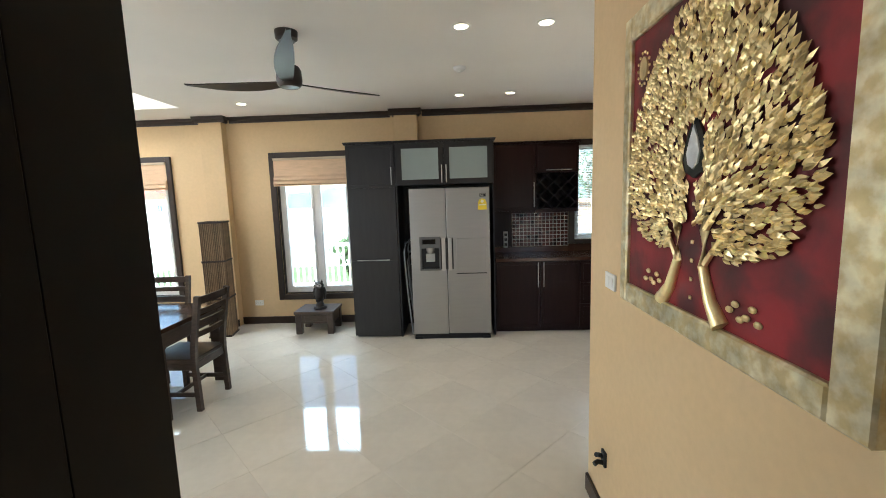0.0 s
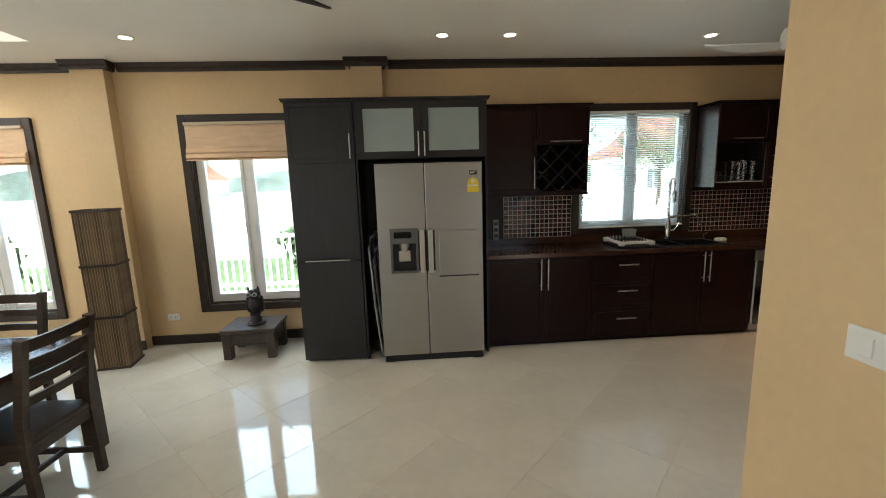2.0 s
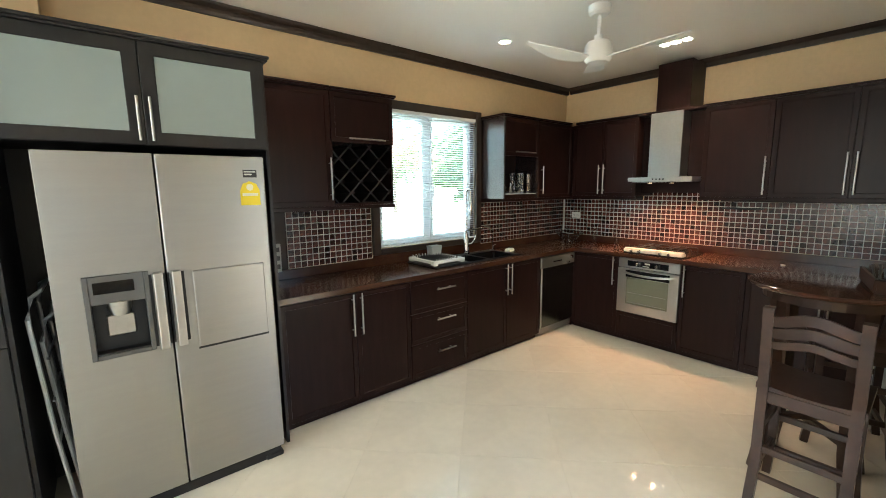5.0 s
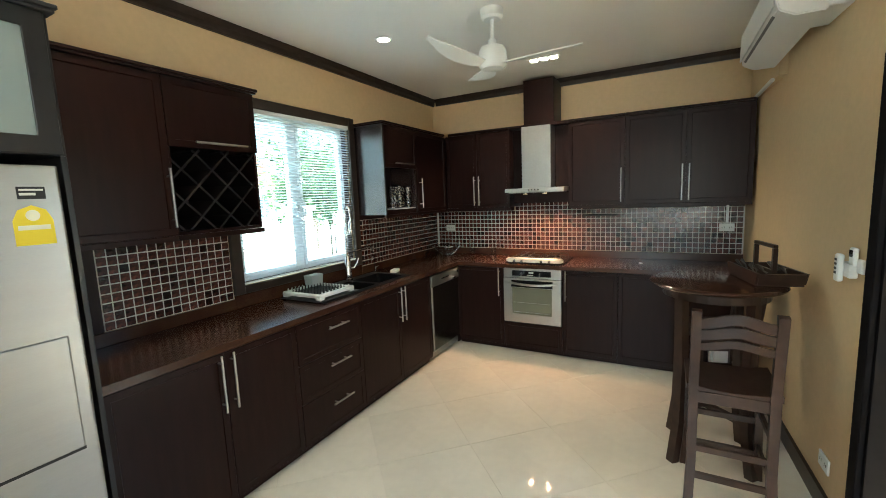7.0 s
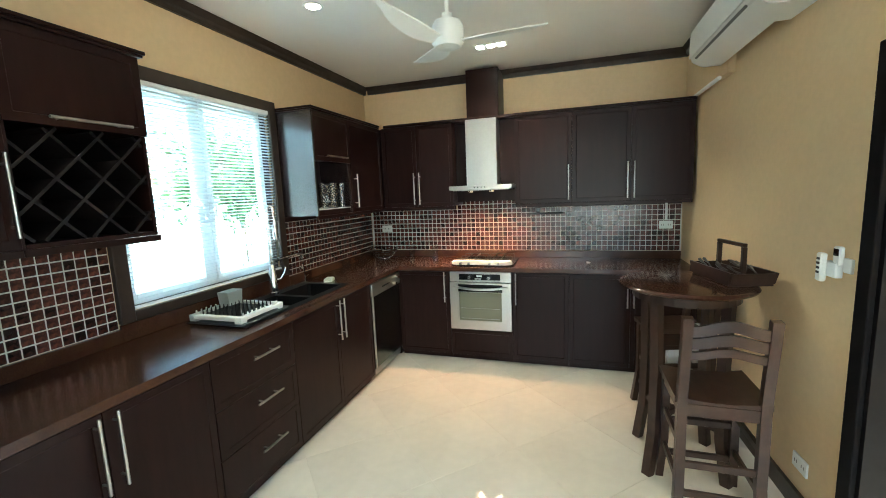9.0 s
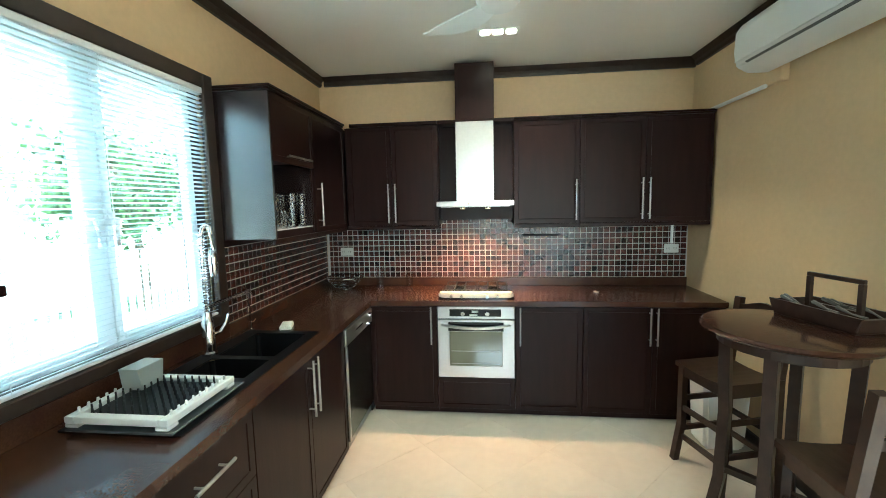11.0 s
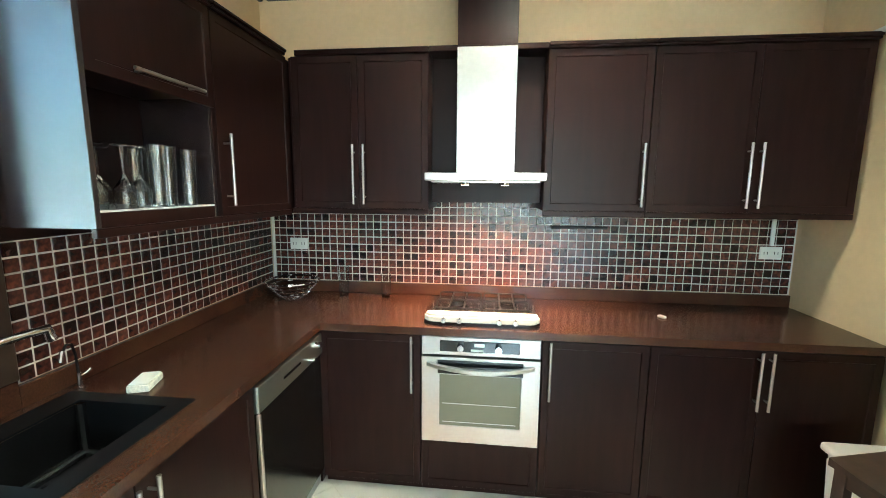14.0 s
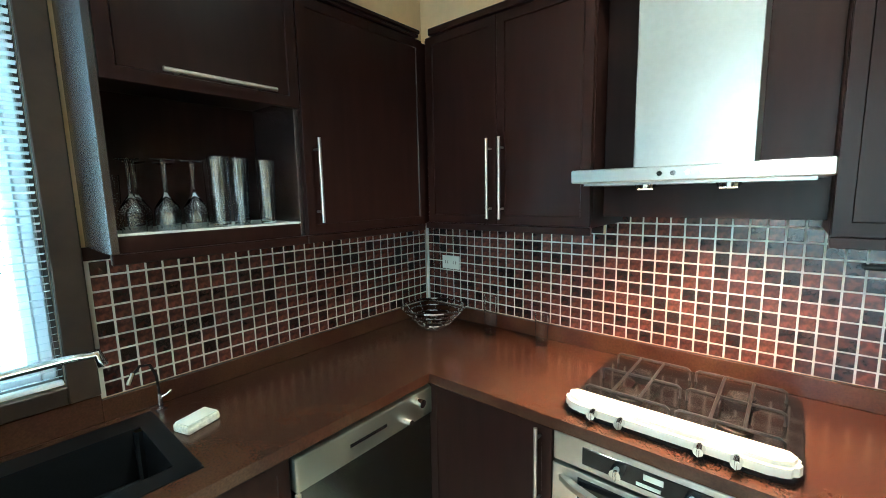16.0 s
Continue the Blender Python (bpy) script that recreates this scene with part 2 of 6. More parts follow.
ZW = ZC + 0.02


def wall_x(name, y0, y1, x0, x1, z0, z1, holes, label):
    """A wall along x between y0 and y1 with rectangular openings (xa, xb, za, zb)."""
    bm = bmesh.new()
    xs = sorted({x0, x1, *[h[0] for h in holes], *[h[1] for h in holes]})
    for a, b in zip(xs, xs[1:]):
        cut = sorted((h[2], h[3]) for h in holes if h[0] <= a and h[1] >= b)
        z = z0
        for c, d in cut:
            if c > z:
                box(bm, a, b, y0, y1, z, c)
            z = d
        if z < z1:
            box(bm, a, b, y0, y1, z, z1)
    bmesh.ops.remove_doubles(bm, verts=bm.verts, dist=1e-5)
    inner = [f for f in bm.faces if sum(1 for g in bm.faces if g is not f and (g.calc_center_median() - f.calc_center_median()).length < 1e-4)]
    bmesh.ops.delete(bm, geom=inner, context='FACES')
    return solid(name, bm, PLASTER, label, "wall", kind="structure")


W0, W1, W2, W3 = (-7.55, -6.38, 0.34, 2.35), (-5.07, -3.90, 0.34, 2.35), (-2.55, -1.38, 0.34, 2.35), (1.44, 2.782, 1.02, 2.385)
TW, LOW = 0.075, 0.055


def inner(w):
    return (w[0] + TW, w[1] - TW, w[2] + TW, w[3] - TW)


wall_x("wall_north", YB, YB + 0.16, -9.0, XH + 0.15, -0.3, ZW, [inner(W0), inner(W1), inner(W2), (*inner(W3)[:2], W3[2] + LOW, W3[3] - TW)], "beige painted plaster wall with windows")
DOOR = (1.06, 1.90, 0.0, 2.05)
wall_x("wall_south_kitchen", YR - 0.12, YR, XC, XH + 0.15, -0.3, ZW, [(DOOR[0], DOOR[1], -0.02, DOOR[3])], "beige painted plaster wall with a doorway")
bm = bmesh.new(); box(bm, XH, XH + 0.15, YR, YB, -0.3, ZW)
solid("wall_east", bm, PLASTER, "beige painted plaster wall behind the hob", "wall", kind="structure")
bm = bmesh.new(); box(bm, XC, XC + 0.13, -1.6, YR - 0.12, -0.3, ZW)
solid("wall_corridor", bm, PLASTER, "beige painted plaster wall with a light switch", "wall", kind="structure")
bm = bmesh.new()
for d in ((-1.75, 0.48, -.3, ZW), (4.52, YB + 0.16, -.3, ZW), (.48, 4.52, -.3, .18), (.48, 4.52, 2.32, ZW)):
    box(bm, -9.15, -9.0, d[0], d[1], d[2], d[3])
solid("wall_west", bm, PLASTER, "beige painted plaster wall", "wall", kind="structure")
bm = bmesh.new(); box(bm, -9.0, XC + 0.13, -1.75, -1.6, -0.3, ZW)
solid("wall_south", bm, PLASTER, "beige painted plaster wall", "wall", kind="structure")
# beam under the ceiling along the kitchen's south wall
bm = bmesh.new(); box(bm, 3.30, XH, YR, YBM, 2.355, ZW)
solid("wall_beam", bm, PLASTER, "shallow beige plaster beam under the ceiling", "beam", kind="structure")
for px in (-3.40, -0.83):
    bm = bmesh.new(); box(bm, px, px + 0.30, YB - 0.12, YB, 0, ZW, 0.003)
    solid("wall_pilaster", bm, PLASTER, "shallow beige plaster pilaster on the wall", "pilaster", kind="structure")
# ceiling with a raised well over the dining table
VX0, VX1, VY0, VY1, VZ = -6.9, -3.27, 2.2, 4.86, 4.3
bm = bmesh.new()
# third slab runs on as an unseen overhang, added to keep sun off the doorway
for d in ((-9.15, VX0, -1.75, YB + .16), (VX1, XC + .13, -1.75, YB + .16), (XC + .13, XH + .15, YR - 1.6, YB + .16), (VX0, VX1, -1.75, VY0), (VX0, VX1, VY1, YB + .16)):
    box(bm, d[0], d[1], d[2], d[3], ZC, ZC + 0.14)
box(bm, VX0 - .1, VX1 + .1, VY0 - .1, VY1 + .1, VZ, VZ + .1)
box(bm, VX1, VX1 + .1, VY0, VY1, ZC + .14, VZ)
for d in ((VY0, 2.58, ZC + .14, VZ), (4.42, VY1, ZC + .14, VZ), (2.58, 4.42, ZC + .14, 3.12), (2.58, 4.42, 4.08, VZ)):
    box(bm, VX0 - .1, VX0, d[0], d[1], d[2], d[3])
box(bm, VX0 - .1, VX1 + .1, VY0 - .1, VY0, ZC + .14, VZ)
wx0, wx1, wz0, wz1 = -6.3, -4.80, 2.98, 3.62
box(bm, VX0 - .1, wx0, VY1, VY1 + .1, ZC + .14, VZ)
box(bm, wx1, VX1 + .1, VY1, VY1 + .1, ZC + .14, VZ)
box(bm, wx0, wx1, VY1, VY1 + .1, ZC + .14, wz0)
box(bm, wx0, wx1, VY1, VY1 + .1, wz1, VZ)
solid("ceiling", bm, CEIL, "off-white painted ceiling with a raised well", "ceiling", kind="structure")
# crown moulding
CROWN = [(0, 0), (0.022, 0), (0.030, 0.018), (0.030, 0.040), (0.052, 0.062), (0.060, 0.075), (0, 0.075)]


def crown(name, p, q, n):
    """Moulding under the ceiling from p to q, proud towards n."""
    bm = bmesh.new()
    d = Vector((q[0] - p[0], q[1] - p[1], 0))
    ends = []
    for e in (p, q):
        ends.append([bm.verts.new((e[0] + n[0] * a, e[1] + n[1] * a, ZC - 0.077 + h)) for a, h in CROWN])
    k = len(CROWN)
    for i in range(k):
        bm.faces.new((ends[0][i], ends[0][(i + 1) % k], ends[1][(i + 1) % k], ends[1][i]))
    bm.faces.new(ends[0][::-1]); bm.faces.new(ends[1])
    return solid(name, bm, TRIM, "dark brown wooden crown moulding", "moulding", kind="structure")


for a, b in ((-9, -3.46), (-3.04, -0.89), (-0.47, XH)):
    crown("trim_crown", (a, YB), (b, YB), (0, -1))
for px in (-3.40, -0.83):
    crown("trim_crown", (px - 0.06, YB - 0.12), (px + 0.36, YB - 0.12), (0, -1))
    crown("trim_crown", (px + 0.30, YB - 0.12), (px + 0.30, YB), (1, 0))
    crown("trim_crown", (px, YB - 0.12), (px, YB), (-1, 0))
bm = bmesh.new(); extrude_poly(bm, [(DOOR[1] + .09, YR + .0005), (XH, YR + .0005), (XH, YBM - .004)], 'z', 0, ZC - .001)
solid("wall_south_face", bm, PLASTER, "beige plaster face of the kitchen wall, slightly out of square", "wall", kind="structure")


def skew(x):
    """The wall's face at x."""
    return YR + .0005 + (YBM - .0045 - YR) * (x - DOOR[1] - .09) / (XH - DOOR[1] - .09)


crown("trim_crown", (XH, YBM), (XH, YB - 0.06), (-1, 0))
crown("trim_crown", (2.365, YBM), (XH - 0.06, YBM), (0, 1))
crown("trim_crown", (XC + 0.05, YR), (2.365, YR), (0, 1))


def baseboard(x0, x1, y0, y1):
    bm = bmesh.new(); box(bm, x0, x1, y0, y1, 0.0, 0.10, 0.004)
    solid("baseboard", bm, TRIM, "dark brown wooden skirting board", "skirting", kind="structure")


baseboard(-9, -3.40, YB - 0.018, YB)
baseboard(-3.41, -3.09, YB - 0.138, YB - 0.12)
baseboard(-3.10, -1.34, YB - 0.018, YB)
bm = bmesh.new(); extrude_poly(bm, [(DOOR[1] + .09, skew(DOOR[1] + .09)), (3.69, skew(3.69)), (3.69, skew(3.69) + .018), (DOOR[1] + .09, skew(DOOR[1] + .09) + .018)], 'z', 0, .10)
solid("baseboard", bm, TRIM, "dark brown wooden skirting board", "skirting", kind="structure")
baseboard(XC - 0.018, XC, 0.0, YR - 0.0)


def window(name, w, label, low=TW, f=.05, sw=.035):
    """Dark timber surround, white two-light frame and panes."""
    x0, x1, z0, z1 = w
    e = thing(name, label, "window", pose((x0 + x1) / 2, YB, z0), kind="structure")
    hw, h = (x1 - x0) / 2, z1 - z0
    bm = bmesh.new()
    box(bm, -hw, -hw + TW, -0.03, 0.02, 0, h, 0.004)
    box(bm, hw - TW, hw, -0.03, 0.02, 0, h, 0.004)
    box(bm, -hw + TW, hw - TW, -0.028, 0.02, h - TW, h, 0.004)
    box(bm, -hw + TW, hw - TW, -0.028, 0.02, 0, low, 0.004)
    part("surround", bm, TRIM, e, "dark brown timber surround")
    bm = bmesh.new()
    iw, ib, it = hw - TW, low, h - TW
    for s in (-1, 1):
        box(bm, s * iw - (0 if s < 0 else .012), s * iw + (.012 if s < 0 else 0), 0.02, 0.155, ib, it)
    box(bm, -iw + .012, iw - .012, 0.02, 0.155, ib, ib + .012)
    part("reveal", bm, TRIM, e)
    bm = bmesh.new()
    iw -= .012
    ib += .012
    for a, b in ((-iw, -iw + f), (iw - f, iw), (-0.035, 0.035)):
        box(bm, a, b, 0.06, 0.11, ib, it, 0.004)
    for a, b in ((ib, ib + f), (it - f, it)):
        box(bm, -iw + f, -0.035, 0.06, 0.11, a, b, 0.004)
        box(bm, 0.035, iw - f, 0.06, 0.11, a, b, 0.004)
    part("window_frame", bm, WHITEF, e, "white plastic casement frame")
    for s in (-1, 1):
        a, b = (-iw + f, -0.035) if s < 0 else (0.035, iw - f)
        bm = bmesh.new()
        for c, d in ((a, a + sw), (b - sw, b)):
            box(bm, c, d, 0.05, 0.10, ib + f, it - f, 0.004)
        box(bm, a + sw, b - sw, 0.05, 0.10, ib + f, ib + f + sw, 0.004)
        box(bm, a + sw, b - sw, 0.05, 0.10, it - f - sw, it - f, 0.004)
        sash = part("sash", bm, WHITEF, e)
        bm = bmesh.new()
        box(bm, a + sw, b - sw, 0.074, 0.080, ib + f + sw, it - f - sw)
        g = part("pane", bm, PANE, sash, "faintly blue-green tinted pane")
        g.visible_shadow = False
        bm = bmesh.new()
        hx = b - .018 if s < 0 else a + .018
        hz = ib + (it - ib) * 0.45
        box(bm, hx - .012, hx + .012, 0.035, 0.05, hz - .03, hz + .03, .004)
        tube(bm, [(hx, 0.04, hz), (hx, 0.015, hz), (hx - s * 0.01, 0.012, hz - .05), (hx - s * 0.01, 0.012, hz - .11)], .008)
        part("window_handle", bm, WHITEF, sash, smooth=True)
    return e


window("window_1", W0, "tall white casement window with dark timber surround")
window("window_2", W1, "tall white casement window with dark timber surround")
window("window_3", W2, "tall white casement window with dark timber surround")
window("window_4", W3, "white casement window over the kitchen sink", low=LOW, f=.032, sw=.03)
# clerestory window in the raised well
e = thing("window_5", "dark-framed high window in the raised ceiling well", "window", pose(wx1, VY1, wz0), kind="structure")
bm = bmesh.new()
for d in ((-1.5, -1.44, 0, .64), (-.06, 0, 0, .64), (-1.44, -.06, 0, .05), (-1.44, -.06, .59, .64), (-.78, -.72, .05, .59)):
    box(bm, d[0], d[1], -.02, .06, d[2], d[3], .004)
part("window_frame", bm, BLACKM, e)
bm = bmesh.new(); box(bm, -1.44, -.06, .02, .026, .05, .59)
part("pane", bm, GLASS, e).visible_shadow = False

# doorway in the kitchen's south wall: dark lining and architrave
e = thing("door_1", "dark-stained timber door lining of an open doorway", "door frame", pose(DOOR[0], YR, 0), kind="structure")
dw, dh = DOOR[1] - DOOR[0], DOOR[3]
bm = bmesh.new()
for a, b in ((-.07, 0.012), (dw - .012, dw + .07)):
    box(bm, a, b, 0, 0.022, 0, dh + .07, .004)
box(bm, 0.012, dw - .012, 0, 0.021, dh - .012, dh + .07, .004)
LINING = mat("black_lining", (.008, .007, .008), .6, spec=.1, var=.15, grain=.2, grain_scale=20)
part("architrave", bm, LINING, e)
bm = bmesh.new()
box(bm, 0, .03, -.135, -.001, 0, dh)
box(bm, dw - .03, dw, -.135, -.001, 0, dh)
box(bm, .03, dw - .03, -.135, -.001, dh - .03, dh)
part("lining", bm, LINING, e)
bm = bmesh.new()
box(bm, dw - .034, dw - .030, -.085, -.055, .99, 1.06, .001)
box(bm, dw - .036, dw - .034, -.078, -.062, 1.01, 1.04)
part("strike_plate", bm, mat("dull_steel", (.30, .30, .30), .4, metal=.8, var=.1), e, "small steel strike plate")
# dark door leaf standing open at the corridor's mouth
e = thing("door_2", "dark-stained wooden door standing open in the corridor", "door", pose(-0.428, -0.46, 0), kind="structure")
bm = bmesh.new()
box(bm, -.02, .02, 0, .90, 0.012, 2.02, .003)
for z0, z1 in ((.2, .9), (1.1, 1.85)):
    box(bm, .018, .028, .14, .76, z0, z1, .006)
part("leaf", bm, mat("black_door", (.006, .005, .005), .5, spec=.2, var=.15, grain=.2, grain_scale=20), e)
bm = bmesh.new()
cyl(bm, .02, .84, 1.0, .022, .022, .012, 16, 'x')
tube(bm, [(.03, .84, 1.0), (.065, .84, 1.0), (.068, .80, 1.0), (.068, .72, 1.0)], .009)
part("door_handle", bm, STEELB, e, smooth=True)
for z in (0.25, 1.75):
    bm = bmesh.new(); cyl(bm, 0.0, -.006, z, .007, .007, .1, 10)
    part("hinge", bm, STEELB, e)
# the wall in which that door hangs
wall_x("wall_corridor_west", -0.62, -0.49, -9.0, -0.47, -0.3, ZW, [(-4.85, -1.55, .18, 2.32)], "beige painted plaster wall")

# ---- kitchen cabinets ----
# Local frame of a unit: x along the front, y into the wall, z up.


def bar_handle(parent, x, z0, z1, vertical=True, x1=None, y=0.0):
    """A slim steel bar on two posts, on a front at y."""
    bm = bmesh.new()
    if vertical:
        cyl(bm, x, y - .034, z0, .0065, .0065, z1 - z0, 10)
        for z in (z0 + .04, z1 - .04):
            cyl(bm, x, y - .034, z, .0045, .0045, .036, 8, 'y')
    else:
        cyl(bm, x, y - .034, z0, .0065, .0065, x1 - x, 10, 'x')
        for q in (x + .04, x1 - .04):
            cyl(bm, q, y - .034, z0, .0045, .0045, .036, 8, 'y')
    return part("handle", bm, STEELB, parent, "slim brushed steel bar handle", smooth=True)


def front(name, parent, x0, x1, z0, z1, y=-0.020, material=None, shaker=True):
    """A door or drawer front with a shallow framed field."""
    bm = bmesh.new()
    g = 0.0018
    box(bm, x0 + g, x1 - g, y, y + .0195, z0 + g, z1 - g, 0.0012)
    if shaker and x1 - x0 > .15 and z1 - z0 > .12:
        big = min((q for q in bm.faces if q.normal.y < -.9), key=lambda q: -q.calc_area())
        bmesh.ops.inset_region(bm, faces=[big], thickness=.048)
        bmesh.ops.inset_region(bm, faces=[big], thickness=.004, depth=-.005)
    return part(name, bm, material or CAB, parent)


def carcass(parent, w, d, z0, z1, toe=0.0):
    bm = bmesh.new()
    box(bm, 0, w, 0, d, z0 + toe, z1, 0.001)
    if toe:
        box(bm, 0.0, w, 0.025, d, z0, z0 + toe)
    return part("body", bm, CAB, parent)


SINKRUN = lambda x: pose(x, 4.94, 0)
HOBRUN = lambda y: pose(3.72, y, 0, 0, 0, -90)
BT, TOE = 0.885, 0.055

u = thing("base_cabinet", "dark brown wooden base cabinet with two doors", "cabinet", SINKRUN(0.412), group="kitchen base cabinets")
carcass(u, 1.018, .56, 0, BT, TOE)
for a, b, hx in ((0, .54, .508), (.54, 1.018, .575)):
    d = front("door", u, a, b, TOE, BT - .005)
    bar_handle(d, hx, .57, .875, y=-.02)
u = thing("drawer_cabinet", "dark brown wooden base cabinet with three drawers", "cabinet", SINKRUN(1.432), group="kitchen base cabinets")
carcass(u, .618, .56, 0, BT, TOE)
for z0, z1, hz in ((.605, BT - .005, .785), (.345, .605, .525), (TOE, .345, .245)):
    d = front("drawer", u, 0, .618, z0, z1)
    bar_handle(d, .248, hz, hz, False, .448, y=-.02)
u = thing("base_cabinet", "dark brown wooden sink cabinet with two doors", "cabinet", SINKRUN(2.052), group="kitchen base cabinets")
carcass(u, 1.043, .56, 0, .70, TOE)
bm = bmesh.new()
box(bm, 0, 1.043, 0, .018, .70, BT)
box(bm, 0, .018, .018, .56, .70, BT)
box(bm, 1.025, 1.043, .018, .56, .70, BT)
part("rail", bm, CAB, u)
for a, b, hx in ((0, .522, .500), (.522, 1.043, .560)):
    d = front("door", u, a, b, TOE, BT - .005)
    bar_handle(d, hx, .58, .885 - .005, y=-.02)
# corner filler beside the dishwasher
u = thing("corner_cabinet", "dark brown wooden corner base cabinet", "cabinet", pose(3.722, 4.94, 0), group="kitchen base cabinets")
bm = bmesh.new(); box(bm, 0, .60, 0, .56, 0, BT, .001)
part("body", bm, CAB, u)

# dishwasher
u = thing("dishwasher", "stainless steel dishwasher under the dark worktop", "dishwasher", pose(3.100, 4.93, 0))
bm = bmesh.new(); box(bm, .004, .612, .03, .57, .03, .868, .002)
part("body", bm, BLACKM, u)
bm = bmesh.new()
box(bm, .004, .612, -.012, .03, .10, .755, .004)
part("door", bm, mat("dark_steel", (0.20, 0.20, 0.18), 0.22, metal=1.0, var=.05, rough_var=.05), u, "dark stainless steel door")
bm = bmesh.new()
box(bm, .004, .612, -.022, .03, .757, .868, .008, 2)
cp = part("control_panel", bm, mat("dishwasher_panel", (.34, .35, .31), .30, metal=.9, var=.04), u, "dull steel control panel")
# black strip laid on the panel for the shaded grip slit
bm = bmesh.new()
box(bm, .20, .36, -.0245, -.021, .806, .818, .001)
part("vent", bm, BLACKG, cp)
for x, z, r in ((.455, .785, .012), (.52, .835, .016)):
    bm = bmesh.new(); cyl(bm, x, -.052, z, r, r * 1.1, .032, 18, 'y')
    part("knob", bm, CHROME, cp, smooth=True)
bm = bmesh.new(); box(bm, .012, .604, .012, .03, .02, .095, .002)
part("kick_plate", bm, STEEL, u)
bm = bmesh.new(); box(bm, .0, .018, -.026, -.012, .10, .757, .004)
part("edge_strip", bm, STEELB, u)

# hob run (its local x goes from the corner towards the south wall)
u = thing("base_cabinet", "dark brown wooden base cabinet with one door", "cabinet", HOBRUN(4.92), group="kitchen base cabinets")
carcass(u, .533, .60, 0, BT, TOE)
d = front("door", u, 0, .533, TOE, BT - .005)
bar_handle(d, .490, .585, .882, y=-.02)
u = thing("oven_housing", "dark brown wooden housing below the built-in oven", "cabinet", HOBRUN(4.386), group="kitchen base cabinets")
bm = bmesh.new()
box(bm, 0, .602, 0, .60, TOE, .312, .001)
box(bm, 0, .602, .025, .60, 0, TOE)
part("body", bm, CAB, u)
front("drawer", u, 0, .602, TOE, .31)
u = thing("base_cabinet", "dark brown wooden base cabinet with one door", "cabinet", HOBRUN(3.783), group="kitchen base cabinets")
carcass(u, .503, .60, 0, BT, TOE)
d = front("door", u, 0, .503, TOE, BT - .005)
bar_handle(d, .036, .585, .882, y=-.02)
u = thing("base_cabinet", "dark brown wooden base cabinet with two doors", "cabinet", HOBRUN(3.279), group="kitchen base cabinets")
carcass(u, 1.005, .60, 0, BT, TOE)
for a, b, hx in ((0, .50, .474), (.50, 1.005, .524)):
    d = front("door", u, a, b, TOE, BT - .005)
    bar_handle(d, hx, .60, .882, y=-.02)

# built-in oven
o = thing("oven", "stainless steel built-in oven with a glass door", "oven", HOBRUN(4.383))
bm = bmesh.new(); box(bm, .004, .592, .0, .55, .316, .880, .002)
part("body", bm, BLACKM, o)
bm = bmesh.new(); box(bm, .002, .594, -.024, .0, .785, .882, .003)
cp = part("control_panel", bm, STEELB, o)
bm = bmesh.new(); box(bm, .095, .492, -.027, -.023, .805, .862, .002)
disp = part("display", bm, BLACKG, cp, "black glass control strip")
for x in (.20, .387):
    bm = bmesh.new(); cyl(bm, x, -.056, .832, .016, .019, .03, 20, 'y'); box(bm, x - .004, x + .004, -.062, -.055, .817, .847, .002)
    part("knob", bm, CHROME, disp, smooth=True)
bm = bmesh.new(); box(bm, .25, .312, -.0285, -.0265, .812, .822); box(bm, .268, .318, -.0285, -.0265, .835, .852)
part("clock", bm, mat("pale_print", (.55, .55, .5), .5), disp)
bm = bmesh.new()
fx0, fx1, fz0, fz1 = .094, .502, .410, .686
ring_frame(bm, .002, .594, .318, .778, .092, -.032, -.002)
od = part("door", bm, STEELB, o, "pale stainless steel oven door")
bm = bmesh.new(); box(bm, .085, .51, -.0335, -.031, .690, .762, .001)
part("vent_strip", bm, BLACKG, od)
bm = bmesh.new(); box(bm, fx0, fx1, -.028, -.020, fz0, fz1)
part("window", bm, mat("oven_glass", (.17, .17, .12), .08, spec=.6, var=.06, var_scale=2), od, "dark olive tinted glass")
bm = bmesh.new()
for z in (.43, .53):
    tube(bm, [(fx0 + .015, -.030, z), (fx1 - .02, -.030, z)], .0018, 6)
part("shelf_rail", bm, STEELB, od)
bm = bmesh.new()
n = 14
sweep(bm, [(.035 + .526 * i / n, -.032 - .045 * math.sin(math.pi * i / n) ** .6, .742 - .016 * math.sin(math.pi * i / n)) for i in range(n + 1)], .012, .009)
part("handle", bm, STEELB, od, "curved steel handle", smooth=True)

# worktop with its cut-out for the sink
SX0, SX1, SY0, SY1 = 1.78, 2.885, 5.005, 5.435
bm = bmesh.new()
CTB, CTT = .886, .925
for d in ((.412, SX0, 4.908, 5.508), (SX0, SX1, 4.908, SY0), (SX0, SX1, SY1, 5.508), (SX1, 4.343, 4.908, 5.508), (3.690, 4.343, 2.268, 4.908)):
    box(bm, d[0], d[1], d[2], d[3], CTB, CTT)
bmesh.ops.remove_doubles(bm, verts=bm.verts, dist=1e-5)
wt = thing("worktop", "dark reddish-brown polished stone worktop with upstand", "worktop", pose(0, 0, 0))
part("slab", bm, COUNTER, wt)
for d in ((.412, 1.44, 5.488, 5.5085, CTT, .998), (2.782, 4.343, 5.488, 5.5085, CTT, .998), (1.44, 2.782, 5.490, 5.5085, CTT, 1.018), (4.323, 4.3435, 2.270, 5.487, CTT, .998)):
    boxpart("upstand", COUNTER, wt, d)

# ---- wall cabinets ----
UB, UT, UY = 1.49, 2.312, 5.195
def upper(label, m, w, d=.312):
    u = thing("wall_cabinet", label, "cabinet", m, group="kitchen wall cabinets")
    return u


